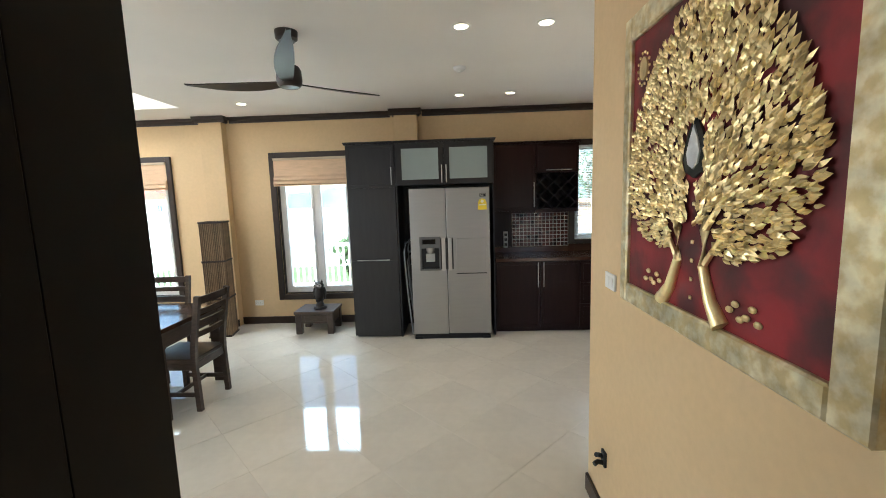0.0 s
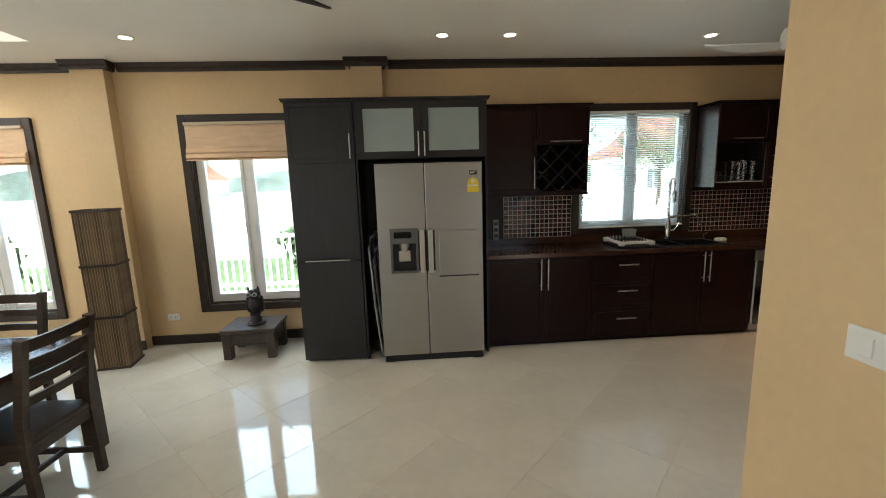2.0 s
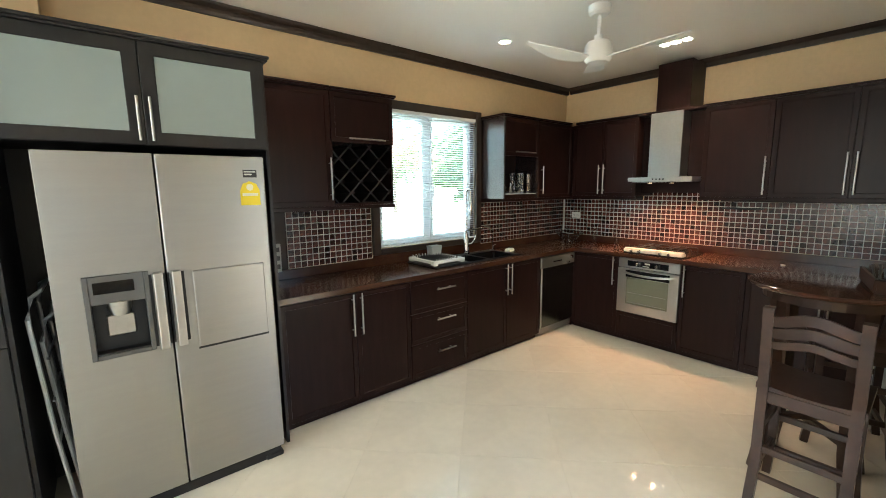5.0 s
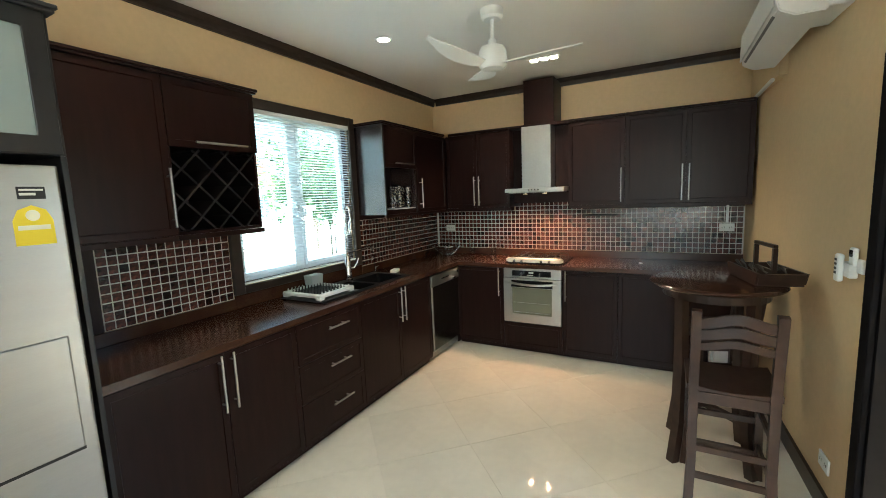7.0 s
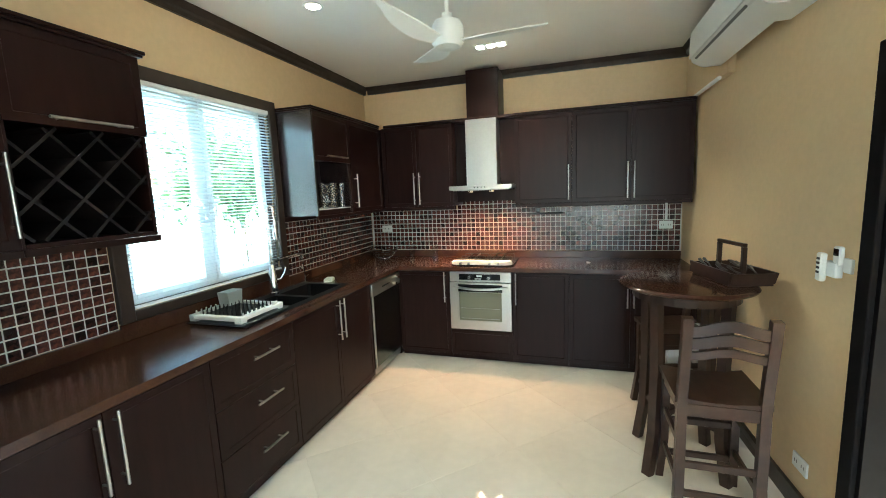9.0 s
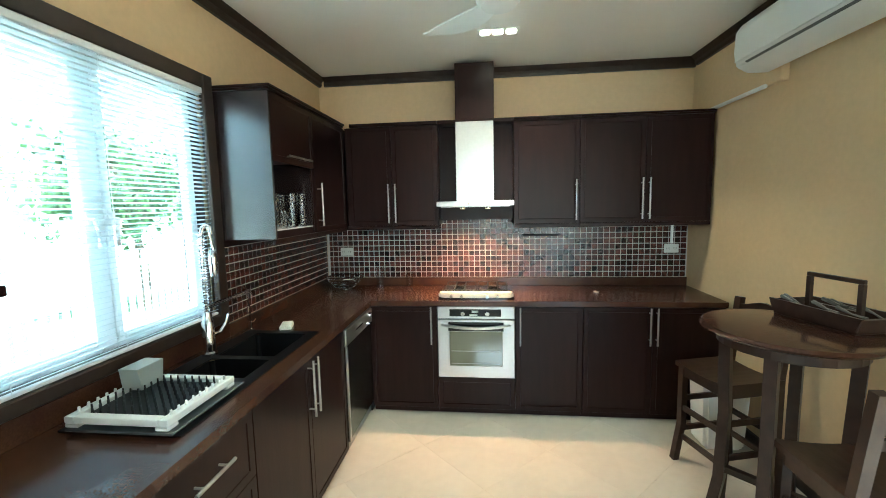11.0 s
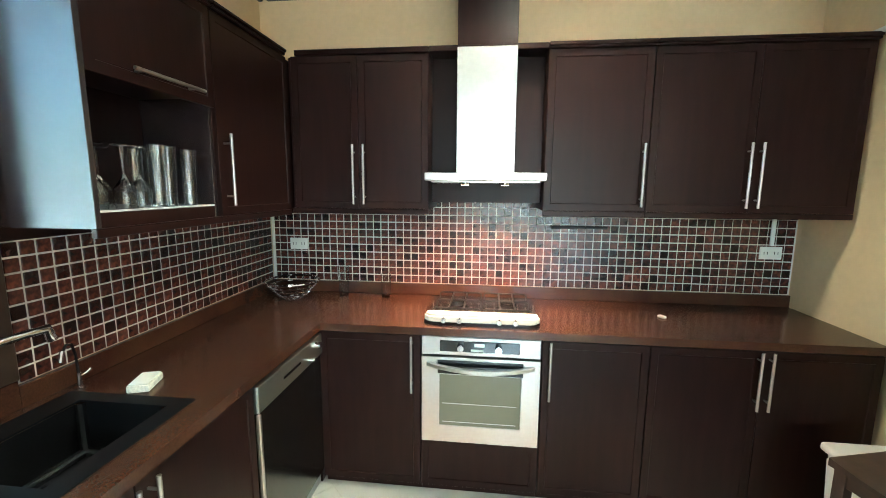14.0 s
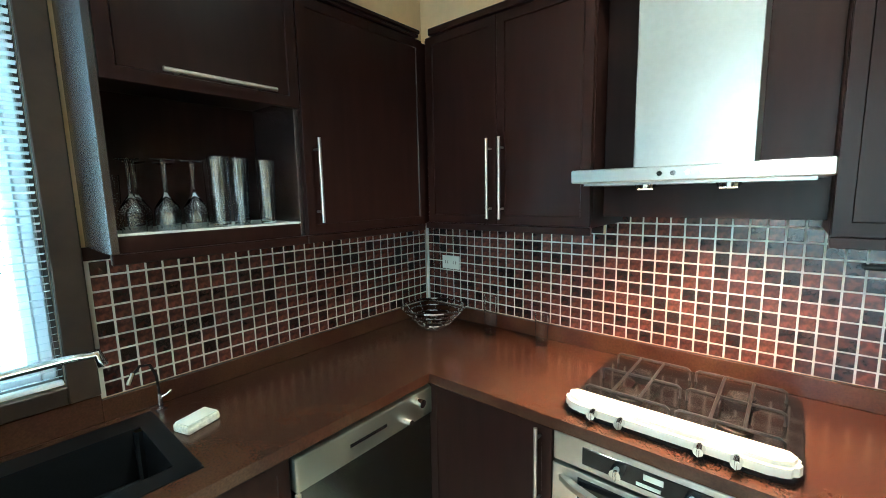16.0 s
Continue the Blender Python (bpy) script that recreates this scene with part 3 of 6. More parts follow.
def cornice(parent, w, d, z, ends=(0, 0), material=None):
    bm = bmesh.new()
    box(bm, -ends[0] * .015, w + ends[1] * .015, -.035, d, z, z + .012, .002)
    box(bm, -ends[0] * .022, w + ends[1] * .022, -.045, d, z + .012, z + .028, .003)
    return part("cornice", bm, material or CAB, parent)


def valance(parent, w, d, z):
    bm = bmesh.new(); box(bm, 0, w, -.02, .0, z - .028, z, .002)
    return part("light_rail", bm, CAB, parent)


u = upper("dark brown wooden wall cabinet with one door", pose(.412, UY, 0), .53)
bm = bmesh.new(); box(bm, 0, .53, 0, .312, UB, UT, .001)
part("body", bm, CAB, u)
d = front("door", u, 0, .53, UB, UT)
bar_handle(d, .508, 1.535, 1.84, y=-.02)
cornice(u, .53, .312, UT); valance(u, .53, .312, UB)

RX0, RX1 = .944, 1.476
u = thing("wine_rack_cabinet", "dark brown wooden wall cabinet with a lattice wine rack", "cabinet", pose(RX0, UY, 0), group="kitchen wall cabinets")
w = RX1 - RX0
bm = bmesh.new()
box(bm, 0, w, 0, .312, 1.965, UT, .001)
part("body", bm, CAB, u)
for nm, d in (("side_panel", (0, .016, 0, .312, UB, 1.9645)), ("side_panel", (w - .016, w, 0, .312, UB, 1.9645)),
              ("bottom_panel", (.0165, w - .0165, 0, .312, UB, UB + .018)), ("back_panel", (.0165, w - .0165, .298, .312, UB + .0185, 1.9645))):
    boxpart(nm, CAB, u, d, .001)
d = front("door", u, 0, w, 1.955, UT)
bar_handle(d, .128, 1.985, 1.985, False, .440, y=-.02)
lx0, lx1, lz0, lz1 = .016, w - .016, UB + .018, 1.955
def lattice(bm, sgn, c):
    pts = []
    for k in range(0, 61):
        x = lx0 + (lx1 - lx0) * k / 60
        z = lz0 + (sgn * (x - lx0) + c)
        if lz0 <= z <= lz1:
            pts.append((x, z))
    if len(pts) < 3:
        return False
    (xa, za), (xb, zb) = pts[0], pts[-1]
    n = Vector((zb - za, xa - xb)).normalized() * .006
    extrude_poly(bm, [(xa - n.x, za - n.y), (xb - n.x, zb - n.y), (xb + n.x, zb + n.y), (xa + n.x, za + n.y)], 'y', .004 if sgn > 0 else .008, .25)
    return True
for sgn in (1, -1):
    for k in range(-4, 9):
        bm = bmesh.new()
        if lattice(bm, sgn, (k * .172 - .06) if sgn > 0 else (k * .172 + .04)):
            part("slat", bm, CABIN, u)
        else:
            bm.free()
cornice(u, w, .312, UT, (0, 1)); valance(u, w, .312, UB)

GX0 = 2.795
u = thing("glass_shelf_cabinet", "dark brown wooden wall cabinet with an open glass niche", "cabinet", pose(GX0, UY, 0), group="kitchen wall cabinets")
w = .565
for nm, d in (("body", (.0185, w, 0, .312, 1.965, UT)), ("side_panel", (0, .018, -.02, .312, UB, UT)), ("side_panel", (w - .016, w, 0, .312, UB, 1.9645)),
              ("bottom_panel", (.0185, w - .0165, 0, .312, UB, UB + .045)), ("back_panel", (.0185, w - .0165, .298, .312, UB + .0455, 1.9645))):
    boxpart(nm, CABSIDE if nm == "side_panel" else CAB, u, d, .001)
bm = bmesh.new(); box(bm, .0185, w - .0165, .0, .297, UB + .0455, UB + .052)
part("shelf", bm, mat("pale_shelf", (.5, .5, .5), .25), u, "pale shelf edge under the glasses")
d = front("door", u, .018, w, 1.93, UT)
bar_handle(d, .150, 1.972, 1.972, False, .466, y=-.02)
cornice(u, w, .312, UT, (1, 0)); valance(u, w, .312, UB)
u = upper("dark brown wooden corner wall cabinet with one door", pose(GX0 + w + .001, UY, 0), .6)
w2 = 4.343 - GX0 - w - .002
bm = bmesh.new(); box(bm, 0, w2, 0, .312, UB, UT, .001)
part("body", bm, CAB, u)
d = front("door", u, 0, 3.985 - GX0 - w, UB, UT)
bar_handle(d, .044, 1.535, 1.835, y=-.02)
cornice(u, 3.95 - GX0 - w, .312, UT); valance(u, 3.98 - GX0 - w, .312, UB)

HX = 3.995
HOBUP = lambda y: pose(HX, y, 0, 0, 0, -90)
u = upper("dark brown wooden wall cabinet with two doors", HOBUP(5.166), .78)
bm = bmesh.new(); box(bm, .0, .778, 0, .352, UB + .01, UT, .001)
part("body", bm, CAB, u)
for a, b, hx in ((.02, .392, .366), (.392, .778, .424)):
    d = front("door", u, a, b, UB + .01, UT)
    bar_handle(d, hx, 1.525, 1.845, y=-.02)
valance(u, .778, .35, UB + .01)
bm = bmesh.new(); box(bm, .050, .778, -.035, .352, UT, UT + .028, .003)
part("cornice", bm, CAB, u)
u = upper("dark brown wooden wall cabinet with one door", HOBUP(3.776), .515)
bm = bmesh.new(); box(bm, 0, .516, 0, .352, UB + .01, UT, .001)
part("body", bm, CAB, u)
d = front("door", u, 0, .516, UB + .01, UT)
bar_handle(d, .487, 1.525, 1.845, y=-.02)
cornice(u, .516, .352, UT); valance(u, .516, .35, UB + .01)
u = upper("dark brown wooden wall cabinet with two doors", HOBUP(3.259), .985)
bm = bmesh.new(); box(bm, 0, .983, 0, .349, UB + .01, UT, .001)
part("body", bm, CAB, u)
for a, b, hx in ((0, .494, .468), (.494, .983, .522)):
    d = front("door", u, a, b, UB + .01, UT)
    bar_handle(d, hx, 1.525, 1.845, y=-.02)
cornice(u, .983, .352, UT); valance(u, .983, .35, UB + .01)
# recess behind the hood with its boxed duct
u = thing("hood_housing", "dark brown wooden back panel and duct box over the hood", "cabinet", pose(HX, 4.387, 0, 0, 0, -90), group="kitchen wall cabinets")
bm = bmesh.new(); box(bm, .001, .610, .10, .352, UB + .045, UT, .001)
part("back_panel", bm, CAB, u)
bm = bmesh.new(); box(bm, .146, .458, .02, .352, UT + .03, 2.790, .002)
part("duct_box", bm, CAB, u)
bm = bmesh.new(); box(bm, .001, .610, -.035, .352, UT, UT + .028, .003)
part("cornice", bm, CAB, u)

# range hood
u = thing("range_hood", "stainless steel chimney range hood over the hob", "range hood", pose(3.79, 4.383, 0, 0, 0, -90))
bm = bmesh.new(); box(bm, 0, .600, 0, .295, 1.652, 1.692, .004)
part("canopy", bm, STEELB, u)
bm = bmesh.new(); box(bm, .150, .448, .11, .295, 1.692, UT - .001, .002)
part("chimney", bm, STEELB, u)
bm = bmesh.new(); box(bm, .03, .57, .03, .28, 1.644, 1.652)
part("filter", bm, STEEL, u)
for x in (.20, .40):
    bm = bmesh.new(); cyl(bm, x, .06, 1.632, .026, .03, .02, 16)
    part("lamp", bm, CHROME, u, smooth=True)
    bm = bmesh.new(); cyl(bm, x, .06, 1.629, .02, .02, .003, 14)
    part("lamp_lens", bm, mat("dim_lamp_glow", (.5, .4, .3), .4, emit=(1.0, .62, .34), emit_strength=.35), u, "dimly lit lamp lens")
    d = bpy.data.lights.new("hood_lamp", 'SPOT')
    d.energy, d.spot_size, d.spot_blend, d.color, d.shadow_soft_size = 5.6, radians(128), .9, (1.0, .50, .27), .02
    new("hood_lamp", d).matrix_world = pose(3.79 + .12, 4.383 - x, 1.624, 0, -6, 0)
for k in range(4):
    bm = bmesh.new(); cyl(bm, .25 + k * .033, -.006, 1.672, .007, .008, .008, 10, 'y')
    part("button", bm, CHROME, u)

# gas hob
u = thing("gas_hob", "white-fronted gas hob with four burners", "hob", pose(3.745, 4.385, CTT, 0, 0, -90))
bm = bmesh.new()
pts = [(0.0, .06), (.02, .015), (.06, 0), (.54, 0), (.58, .015), (.60, .06), (.60, .50), (.58, .52), (.02, .52), (0, .50)]
extrude_poly(bm, pts, 'z', 0.001, .014)
part("plate", bm, BLACKG, u, "black glass hob plate")
bm = bmesh.new()
pts = [(0.0, .055), (.015, .015), (.055, -.006), (.545, -.006), (.585, .015), (.60, .055), (.575, .085), (.025, .085)]
extrude_poly(bm, pts, 'z', 0.006, .054)
bmesh.ops.bevel(bm, geom=list(bm.edges), offset=.012, segments=2, affect='EDGES')
part("front_panel", bm, mat("white_enamel", (.74, .70, .60), .25, var=.03), u, "white enamelled front panel", smooth=True)
for x in (.11, .19, .39, .47):
    bm = bmesh.new(); cyl(bm, x, -.03, .030, .012, .015, .03, 16, 'y'); box(bm, x - .003, x + .003, -.034, -.028, .018, .042, .001)
    part("knob", bm, CHROME, u, smooth=True)
for x, y, r in ((.15, .19, .05), (.45, .19, .045), (.15, .39, .038), (.45, .39, .05)):
    bm = bmesh.new()
    lathe(bm, [(r, .014), (r, .022), (r * .75, .026), (r * .75, .034), (r * .5, .037), (0.0001, .037)], x, y, 0, 20)
    part("burner", bm, mat("burner_steel", (.10, .10, .10), .25, metal=.9, var=.1), u, smooth=True)
for x0, x1 in ((.04, .29), (.31, .56)):
    bm = bmesh.new()
    for y in (.12, .29, .46):
        tube(bm, [(x0, y, .014), (x0, y, .048), (x0 + .01, y, .055), (x1 - .01, y, .055), (x1, y, .048), (x1, y, .014)], .005, 6)
    for x in ((x0 + x1) / 2 - .04, (x0 + x1) / 2 + .04):
        tube(bm, [(x, .12, .055), (x, .46, .055)], .005, 6)
    part("pan_support", bm, BLACKM, u, "black iron pan support")

# ---- fridge wall ----
TX0, TX1, TY = -1.332, -0.762, 4.835
u = thing("tall_cabinet", "tall charcoal-black wooden larder cabinet beside the fridge", "cabinet", pose(TX0, TY, 0))
w = TX1 - TX0
bm = bmesh.new()
box(bm, 0, w, 0, .675, .055, 2.325, .001); box(bm, .02, w, .03, .675, 0, .055)
part("body", bm, CHARCOAL, u)
d = front("door", u, 0, w, 1.822, 2.325, material=CHARCOAL)
bar_handle(d, w - .035, 1.85, 2.06, y=-.02)
d = front("door", u, 0, w, .955, 1.820, material=CHARCOAL, shaker=False)
bar_handle(d, .085, .968, .968, False, .475, y=-.02)
front("door", u, 0, w, .03, .953, material=CHARCOAL, shaker=False)
cornice(u, w, .675, 2.325, (1, 0), CHARCOAL)
u = thing("glass_door_cabinet", "charcoal-black wooden cabinet with two frosted glass doors", "cabinet", pose(TX1 + .002, TY, 0))
w = .400 - TX1 - .004
bm = bmesh.new()
box(bm, 0, w, 0, .675, 1.84, 2.325, .001)
part("body", bm, CHARCOAL, u)
for a, b, hx in ((0.018, .578, .552), (.578, w - .012, .604)):
    z0, z1 = 1.842, 2.325
    bm = bmesh.new()
    fw = .062
    ring_frame(bm, a + .002, b - .002, z0, z1, fw, -.02, -.0005)
    d = part("door", bm, CHARCOAL, u)
    bm = bmesh.new(); box(bm, a + fw, b - fw, -.012, -.004, z0 + fw, z1 - fw)
    part("glass", bm, FROST, d, "frosted glass panel")
    bar_handle(d, hx, 1.86, 2.065, y=-.02)
cornice(u, w, .675, 2.325, (0, 1), CHARCOAL)
# left side and back panels added as dark boards for the shade beside the fridge
for nm, d in (("side_panel", (w - .018, w, 0, .675, 0, 1.839)), ("side_panel", (.0, .018, 0, .675, 0, 1.839)), ("back_panel", (.0185, w - .0185, .532, .547, 0, 1.839))):
    boxpart(nm, CHARCOAL, u, d, .001)

FX0, FX1, FY = -.598, .335, 4.735
u = thing("refrigerator", "stainless steel side-by-side refrigerator with ice dispenser", "refrigerator", pose(FX0, FY, 0))
w = FX1 - FX0
bm = bmesh.new(); box(bm, .006, w - .006, .075, .62, .04, 1.775, .004)
part("body", bm, mat("fridge_grey", (.022, .022, .024), .5), u)
sp = .424
DX0, DX1, DZ0, DZ1 = .105, .352, .835, 1.235
bm = bmesh.new()
ring_frame(bm, .002, sp - .003, .062, 1.796, 0, 0, .07, (DX0, DX1, DZ0, DZ1))
fd = part("freezer_door", bm, STEEL, u, "brushed steel freezer door")
bm = bmesh.new()
box(bm, DX0, DX1, .055, .069, DZ0, DZ1)
box(bm, DX0, DX0 + .02, -.004, .055, DZ0, DZ1, .002); box(bm, DX1 - .02, DX1, -.004, .055, DZ0, DZ1, .002)
box(bm, DX0 + .02, DX1 - .02, -.004, .055, DZ0, DZ0 + .02, .002); box(bm, DX0 + .02, DX1 - .02, -.004, .055, DZ1 - .135, DZ1, .002)
disp = part("ice_dispenser", bm, mat("dispenser_grey", (.16, .16, .16), .32, metal=.7), fd, "grey ice and water dispenser")
bm = bmesh.new(); box(bm, DX0 + .035, DX1 - .06, -.006, -.004, DZ1 - .085, DZ1 - .03)
part("dispenser_screen", bm, BLACKG, disp)
bm = bmesh.new()
lathe(bm, [(.035, 0), (.045, .03), (.05, .07)], (DX0 + DX1) / 2, .03, DZ1 - .20, 14); box(bm, DX0 + .07, DX1 - .07, .03, .045, DZ0 + .10, DZ1 - .2, .004)
part("nozzle", bm, STEELB, disp, smooth=True)
bm = bmesh.new(); box(bm, DX0 + .021, DX1 - .021, .0, .054, DZ0 + .0205, DZ0 + .03); box(bm, DX0 + .021, DX1 - .021, .050, .0545, DZ0 + .03, DZ1 - .136)
part("niche", bm, BLACKM, disp)
bm = bmesh.new(); box(bm, sp + .003, w - .002, 0, .07, .062, 1.796, .008, 2)
rd = part("fridge_door", bm, STEEL, u, "brushed steel fridge door")
bm = bmesh.new(); box(bm, .535, w - .045, -.008, .002, .800, 1.210, .006, 2)
hb = part("home_bar", bm, STEEL, rd, "small steel bar door")
# flat black strip for the shade under the bar door
bm = bmesh.new(); box(bm, .533, w - .043, -.0015, .001, .788, .799)
part("gap", bm, BLACKM, rd)
for a, b, s, par in ((.366, .406, -1, fd), (.442, .482, 1, rd)):
    bm = bmesh.new()
    box(bm, a, b, -.052, -.030, .84, 1.225, .006, 2); box(bm, a + .006, b - .006, -.031, .0, .845, .885, .003); box(bm, a + .006, b - .006, -.031, .0, 1.18, 1.22, .003)
    part("handle", bm, STEELB, par, "flat vertical steel handle")
    q0, q1 = (a - .018, a - .002) if s < 0 else (b + .002, b + .018)
    # black strip on the door face, drawn for the shade beside the handle
    boxpart("handle_recess", BLACKM, par, (q0, q1, -.0015, .0005, .85, 1.215), .0004)
    bm = bmesh.new(); box(bm, sp - .013 if s < 0 else sp + .004, sp - .004 if s < 0 else sp + .013, -.001, .001, .85, 1.215)
    part("seam", bm, BLACKM, par)
bm = bmesh.new(); box(bm, .02, w - .02, .01, .60, .0, .055, .003)
part("base", bm, BLACKM, u)
for x in (.06, w - .06):
    bm = bmesh.new(); box(bm, x - .05, x + .05, -.004, .07, 0.0, .03, .006)
    part("foot", bm, BLACKM, u)
bm = bmesh.new(); box(bm, w - .115, w - .045, -.0018, .0005, 1.685, 1.725)
st = part("brand_plate", bm, BLACKM, rd)
bm = bmesh.new(); box(bm, w - .11, w - .07, -.0026, -.0017, 1.697, 1.705); box(bm, w - .11, w - .05, -.0026, -.0017, 1.712, 1.718)
part("print", bm, mat("pale_print", (.55, .55, .5), .5), st)
YEL = mat("yellow_paper", (.80, .62, .04), .6)
bm = bmesh.new(); box(bm, w - .135, w - .035, -.0018, .0005, 1.535, 1.615)
bmx = [(w - .135, 1.615), (w - .035, 1.615), (w - .05, 1.65), (w - .085, 1.665), (w - .12, 1.65)]
extrude_poly(bm, bmx, 'y', -.0018, .0005)
lb = part("energy_label", bm, YEL, rd, "yellow energy label sticker")
bm = bmesh.new(); cyl(bm, w - .085, -.003, 1.632, .018, .018, .0012, 16, 'y'); box(bm, w - .125, w - .045, -.003, -.0018, 1.585, 1.600)
part("print", bm, mat("pale_yellow", (.8, .78, .6), .6), lb)

u = thing("board", "dark brown wooden board on the wall beside the fridge", "panel", pose(.402, YB - .014, 1.0))
boxpart("panel", CAB, u, (.0, .284, .0, .0135, .0, .489), .002)
u = thing("socket_strip", "grey upright socket strip on the dark board", "socket", pose(.600, YB - .0145, 1.10))
bm = bmesh.new(); box(bm, -.030, .030, -.022, -.0005, -.11, .11, .005, 2)
cs = part("casing", bm, mat("grey_plastic", (.36, .36, .35), .4, var=.04), u)
for k in (-1, 0, 1):
    boxpart("outlet", BLACKM, cs, (-.018, .018, -.0228, -.0218, k * .065 - .018, k * .065 + .018), .0004)
# folded clothes airer in the gap
u = thing("folding_airer", "folded grey metal clothes airer beside the fridge", "clothes airer", pose(-.665, 4.86, 0))
GREYP = mat("grey_tube", (.42, .44, .46), .35, metal=.6)
for dx, dy, top in ((0.0, .0, 1.17), (.03, .05, 1.05)):
    bm = bmesh.new()
    tube(bm, [(dx + .045, dy, .012), (dx, dy, .5), (dx - .03, dy, top - .12), (dx - .01, dy, top - .02), (dx + .02, dy + .03, top), (dx + .02, dy + .35, top), (dx - .01, dy + .40, top - .02), (dx - .03, dy + .41, top - .12), (dx, dy + .41, .5), (dx + .045, dy + .41, .012)], .010, 8)
    part("tube_frame", bm, GREYP, u, smooth=True)
for z in (.45, .65, .85):
    bm = bmesh.new(); tube(bm, [(.012, .0, z), (.012, .41, z)], .005, 6)
    part("rail", bm, GREYP, u)

# ---- low table and owl ----
u = thing("low_table", "dark wooden low table with thick bracket legs", "table", pose(-2.145, 4.985, 0))
bm = bmesh.new(); box(bm, -.012, .502, -.012, .40, .262, .30, .006)
part("tabletop", bm, DARKWOOD, u)
bm = bmesh.new()
box(bm, .07, .42, .012, .03, .14, .262, .003); box(bm, .012, .03, .07, .32, .14, .262); box(bm, .46, .478, .07, .32, .14, .262); box(bm, .07, .42, .36, .378, .14, .262)
part("apron", bm, DARKWOOD, u)
bm = bmesh.new(); box(bm, .12, .37, .006, .013, .165, .245, .003)
part("drawer", bm, DARKWOOD, u)
for x in (0, .41):
    for y in (0, .31):
        bm = bmesh.new()
        vs = box(bm, x, x + .08, y, y + .078, 0, .262, .006)
        part("leg", bm, DARKWOOD, u)
bm = bmesh.new()
lathe(bm, [(.085, 0), (.09, .012), (.08, .022), (.075, .03)], 0, 0, 0, 20)
lathe(bm, [(.055, .03), (.05, .06), (.03, .09), (.045, .10), (.055, .12)], 0, 0, 0, 14)
ball(bm, 0, 0, .20, .068, .062, .10, 18, 12)
ball(bm, 0, -.01, .305, .066, .058, .052, 18, 12)
for s in (-1, 1):
    ball(bm, s * .030, -.058, .312, .024, .014, .024, 14, 8)
    ball(bm, s * .062, .01, .20, .02, .045, .085, 12, 8)
    cyl(bm, s * .045, -.01, .345, .018, .001, .04, 8)
    cyl(bm, s * .03, -.03, .09, .018, .012, .03, 8)
cyl(bm, 0, -.085, .296, .010, .001, .03, 8, 'y')
ball(bm, 0, .05, .11, .03, .02, .06, 10, 8)
OWL = mat("owl_wood", (.022, .016, .014), .4, var=.3, var_scale=20, grain=.3, grain_scale=90, bump=.5, bump_scale=70)
owl = solid("owl_statue", bm, OWL, "dark carved wooden owl statue on the low table", "statue", pose(-1.865, 5.15, .30), smooth=True)
EYE_PALE = mat("owl_eye_pale", (.35, .34, .31), .5)
owl.data.materials.append(EYE_PALE)
for p in owl.data.polygons:
    c = p.center
    if c.y < -.062 and abs(abs(c.x) - .03) < .026 and .285 < c.z < .34:
        r = math.hypot(abs(c.x) - .03, c.z - .312)
        if .010 < r:
            p.material_index = 1

# ---- roman blinds ----
def roman_blind(x0, x1, zt, zb):
    u = thing("roman_blind", "beige woven roman blind drawn halfway up", "blind", pose((x0 + x1) / 2, YB - .028, zb), group="roman blinds")
    hw, h = (x1 - x0) / 2, zt - zb
    bm = bmesh.new()
    prof = [(-.004, h), (-.006, .13), (-.012, .12), (-.030, .10), (-.034, .07), (-.018, .066), (-.040, .05), (-.046, .02), (-.020, .012), (-.044, 0), (-.04, -.012), (.0, -.006), (.0, h)]
    extrude_poly(bm, prof, 'x', -hw, hw)
    part("fabric", bm, FABRIC, u)
    bm = bmesh.new(); box(bm, -hw, hw, -.03, .002, h, h + .03, .003)
    part("headrail", bm, mat("pale_rail", (.55, .45, .32), .6), u)
    bm = bmesh.new(); box(bm, -hw, hw, -.0505, -.046, .015, .030)
    part("bottom_bar", bm, FABRIC, u)


for q in (W0, W1, W2):
    roman_blind(q[0] + TW - .01, q[1] - TW + .01, q[3] - TW - .03, 1.915)

# ---- venetian blind over the sink ----
u = thing("venetian_blind", "white slatted venetian blind with open slats", "blind", pose((W3[0] + W3[1]) / 2, YB - .006, W3[2]))
hw = (W3[1] - W3[0]) / 2 - TW - .005
bm = bmesh.new(); box(bm, -hw, hw, -.018, .02, W3[3] - W3[2] - TW - .03, W3[3] - W3[2] - TW, .003)
part("headrail", bm, WHITEF, u)
bm = bmesh.new(); box(bm, -hw, hw, -.012, .012, LOW + .006, LOW + .020, .003)
part("bottom_rail", bm, WHITEF, u)
bm = bmesh.new()
box(bm, -hw, hw, -.012, .012, -.0006, .0006)
for v in bm.verts:
    v.co.z += v.co.y * -.25
SLAT = mesh_of("slat", bm, mat("blind_slat", (.62, .65, .66), .4, var=.03))
z = LOW + .032
while z < W3[3] - W3[2] - TW - .035:
    piece("slat", SLAT, u, 0, 0, z)
    z += .022
for x in (-hw * .72, 0.0, hw * .72):
    bm = bmesh.new(); tube(bm, [(x, -.013, LOW + .01), (x, -.013, W3[3] - W3[2] - TW - .02)], .0012, 5)
    part("cord", bm, WHITEF, u)

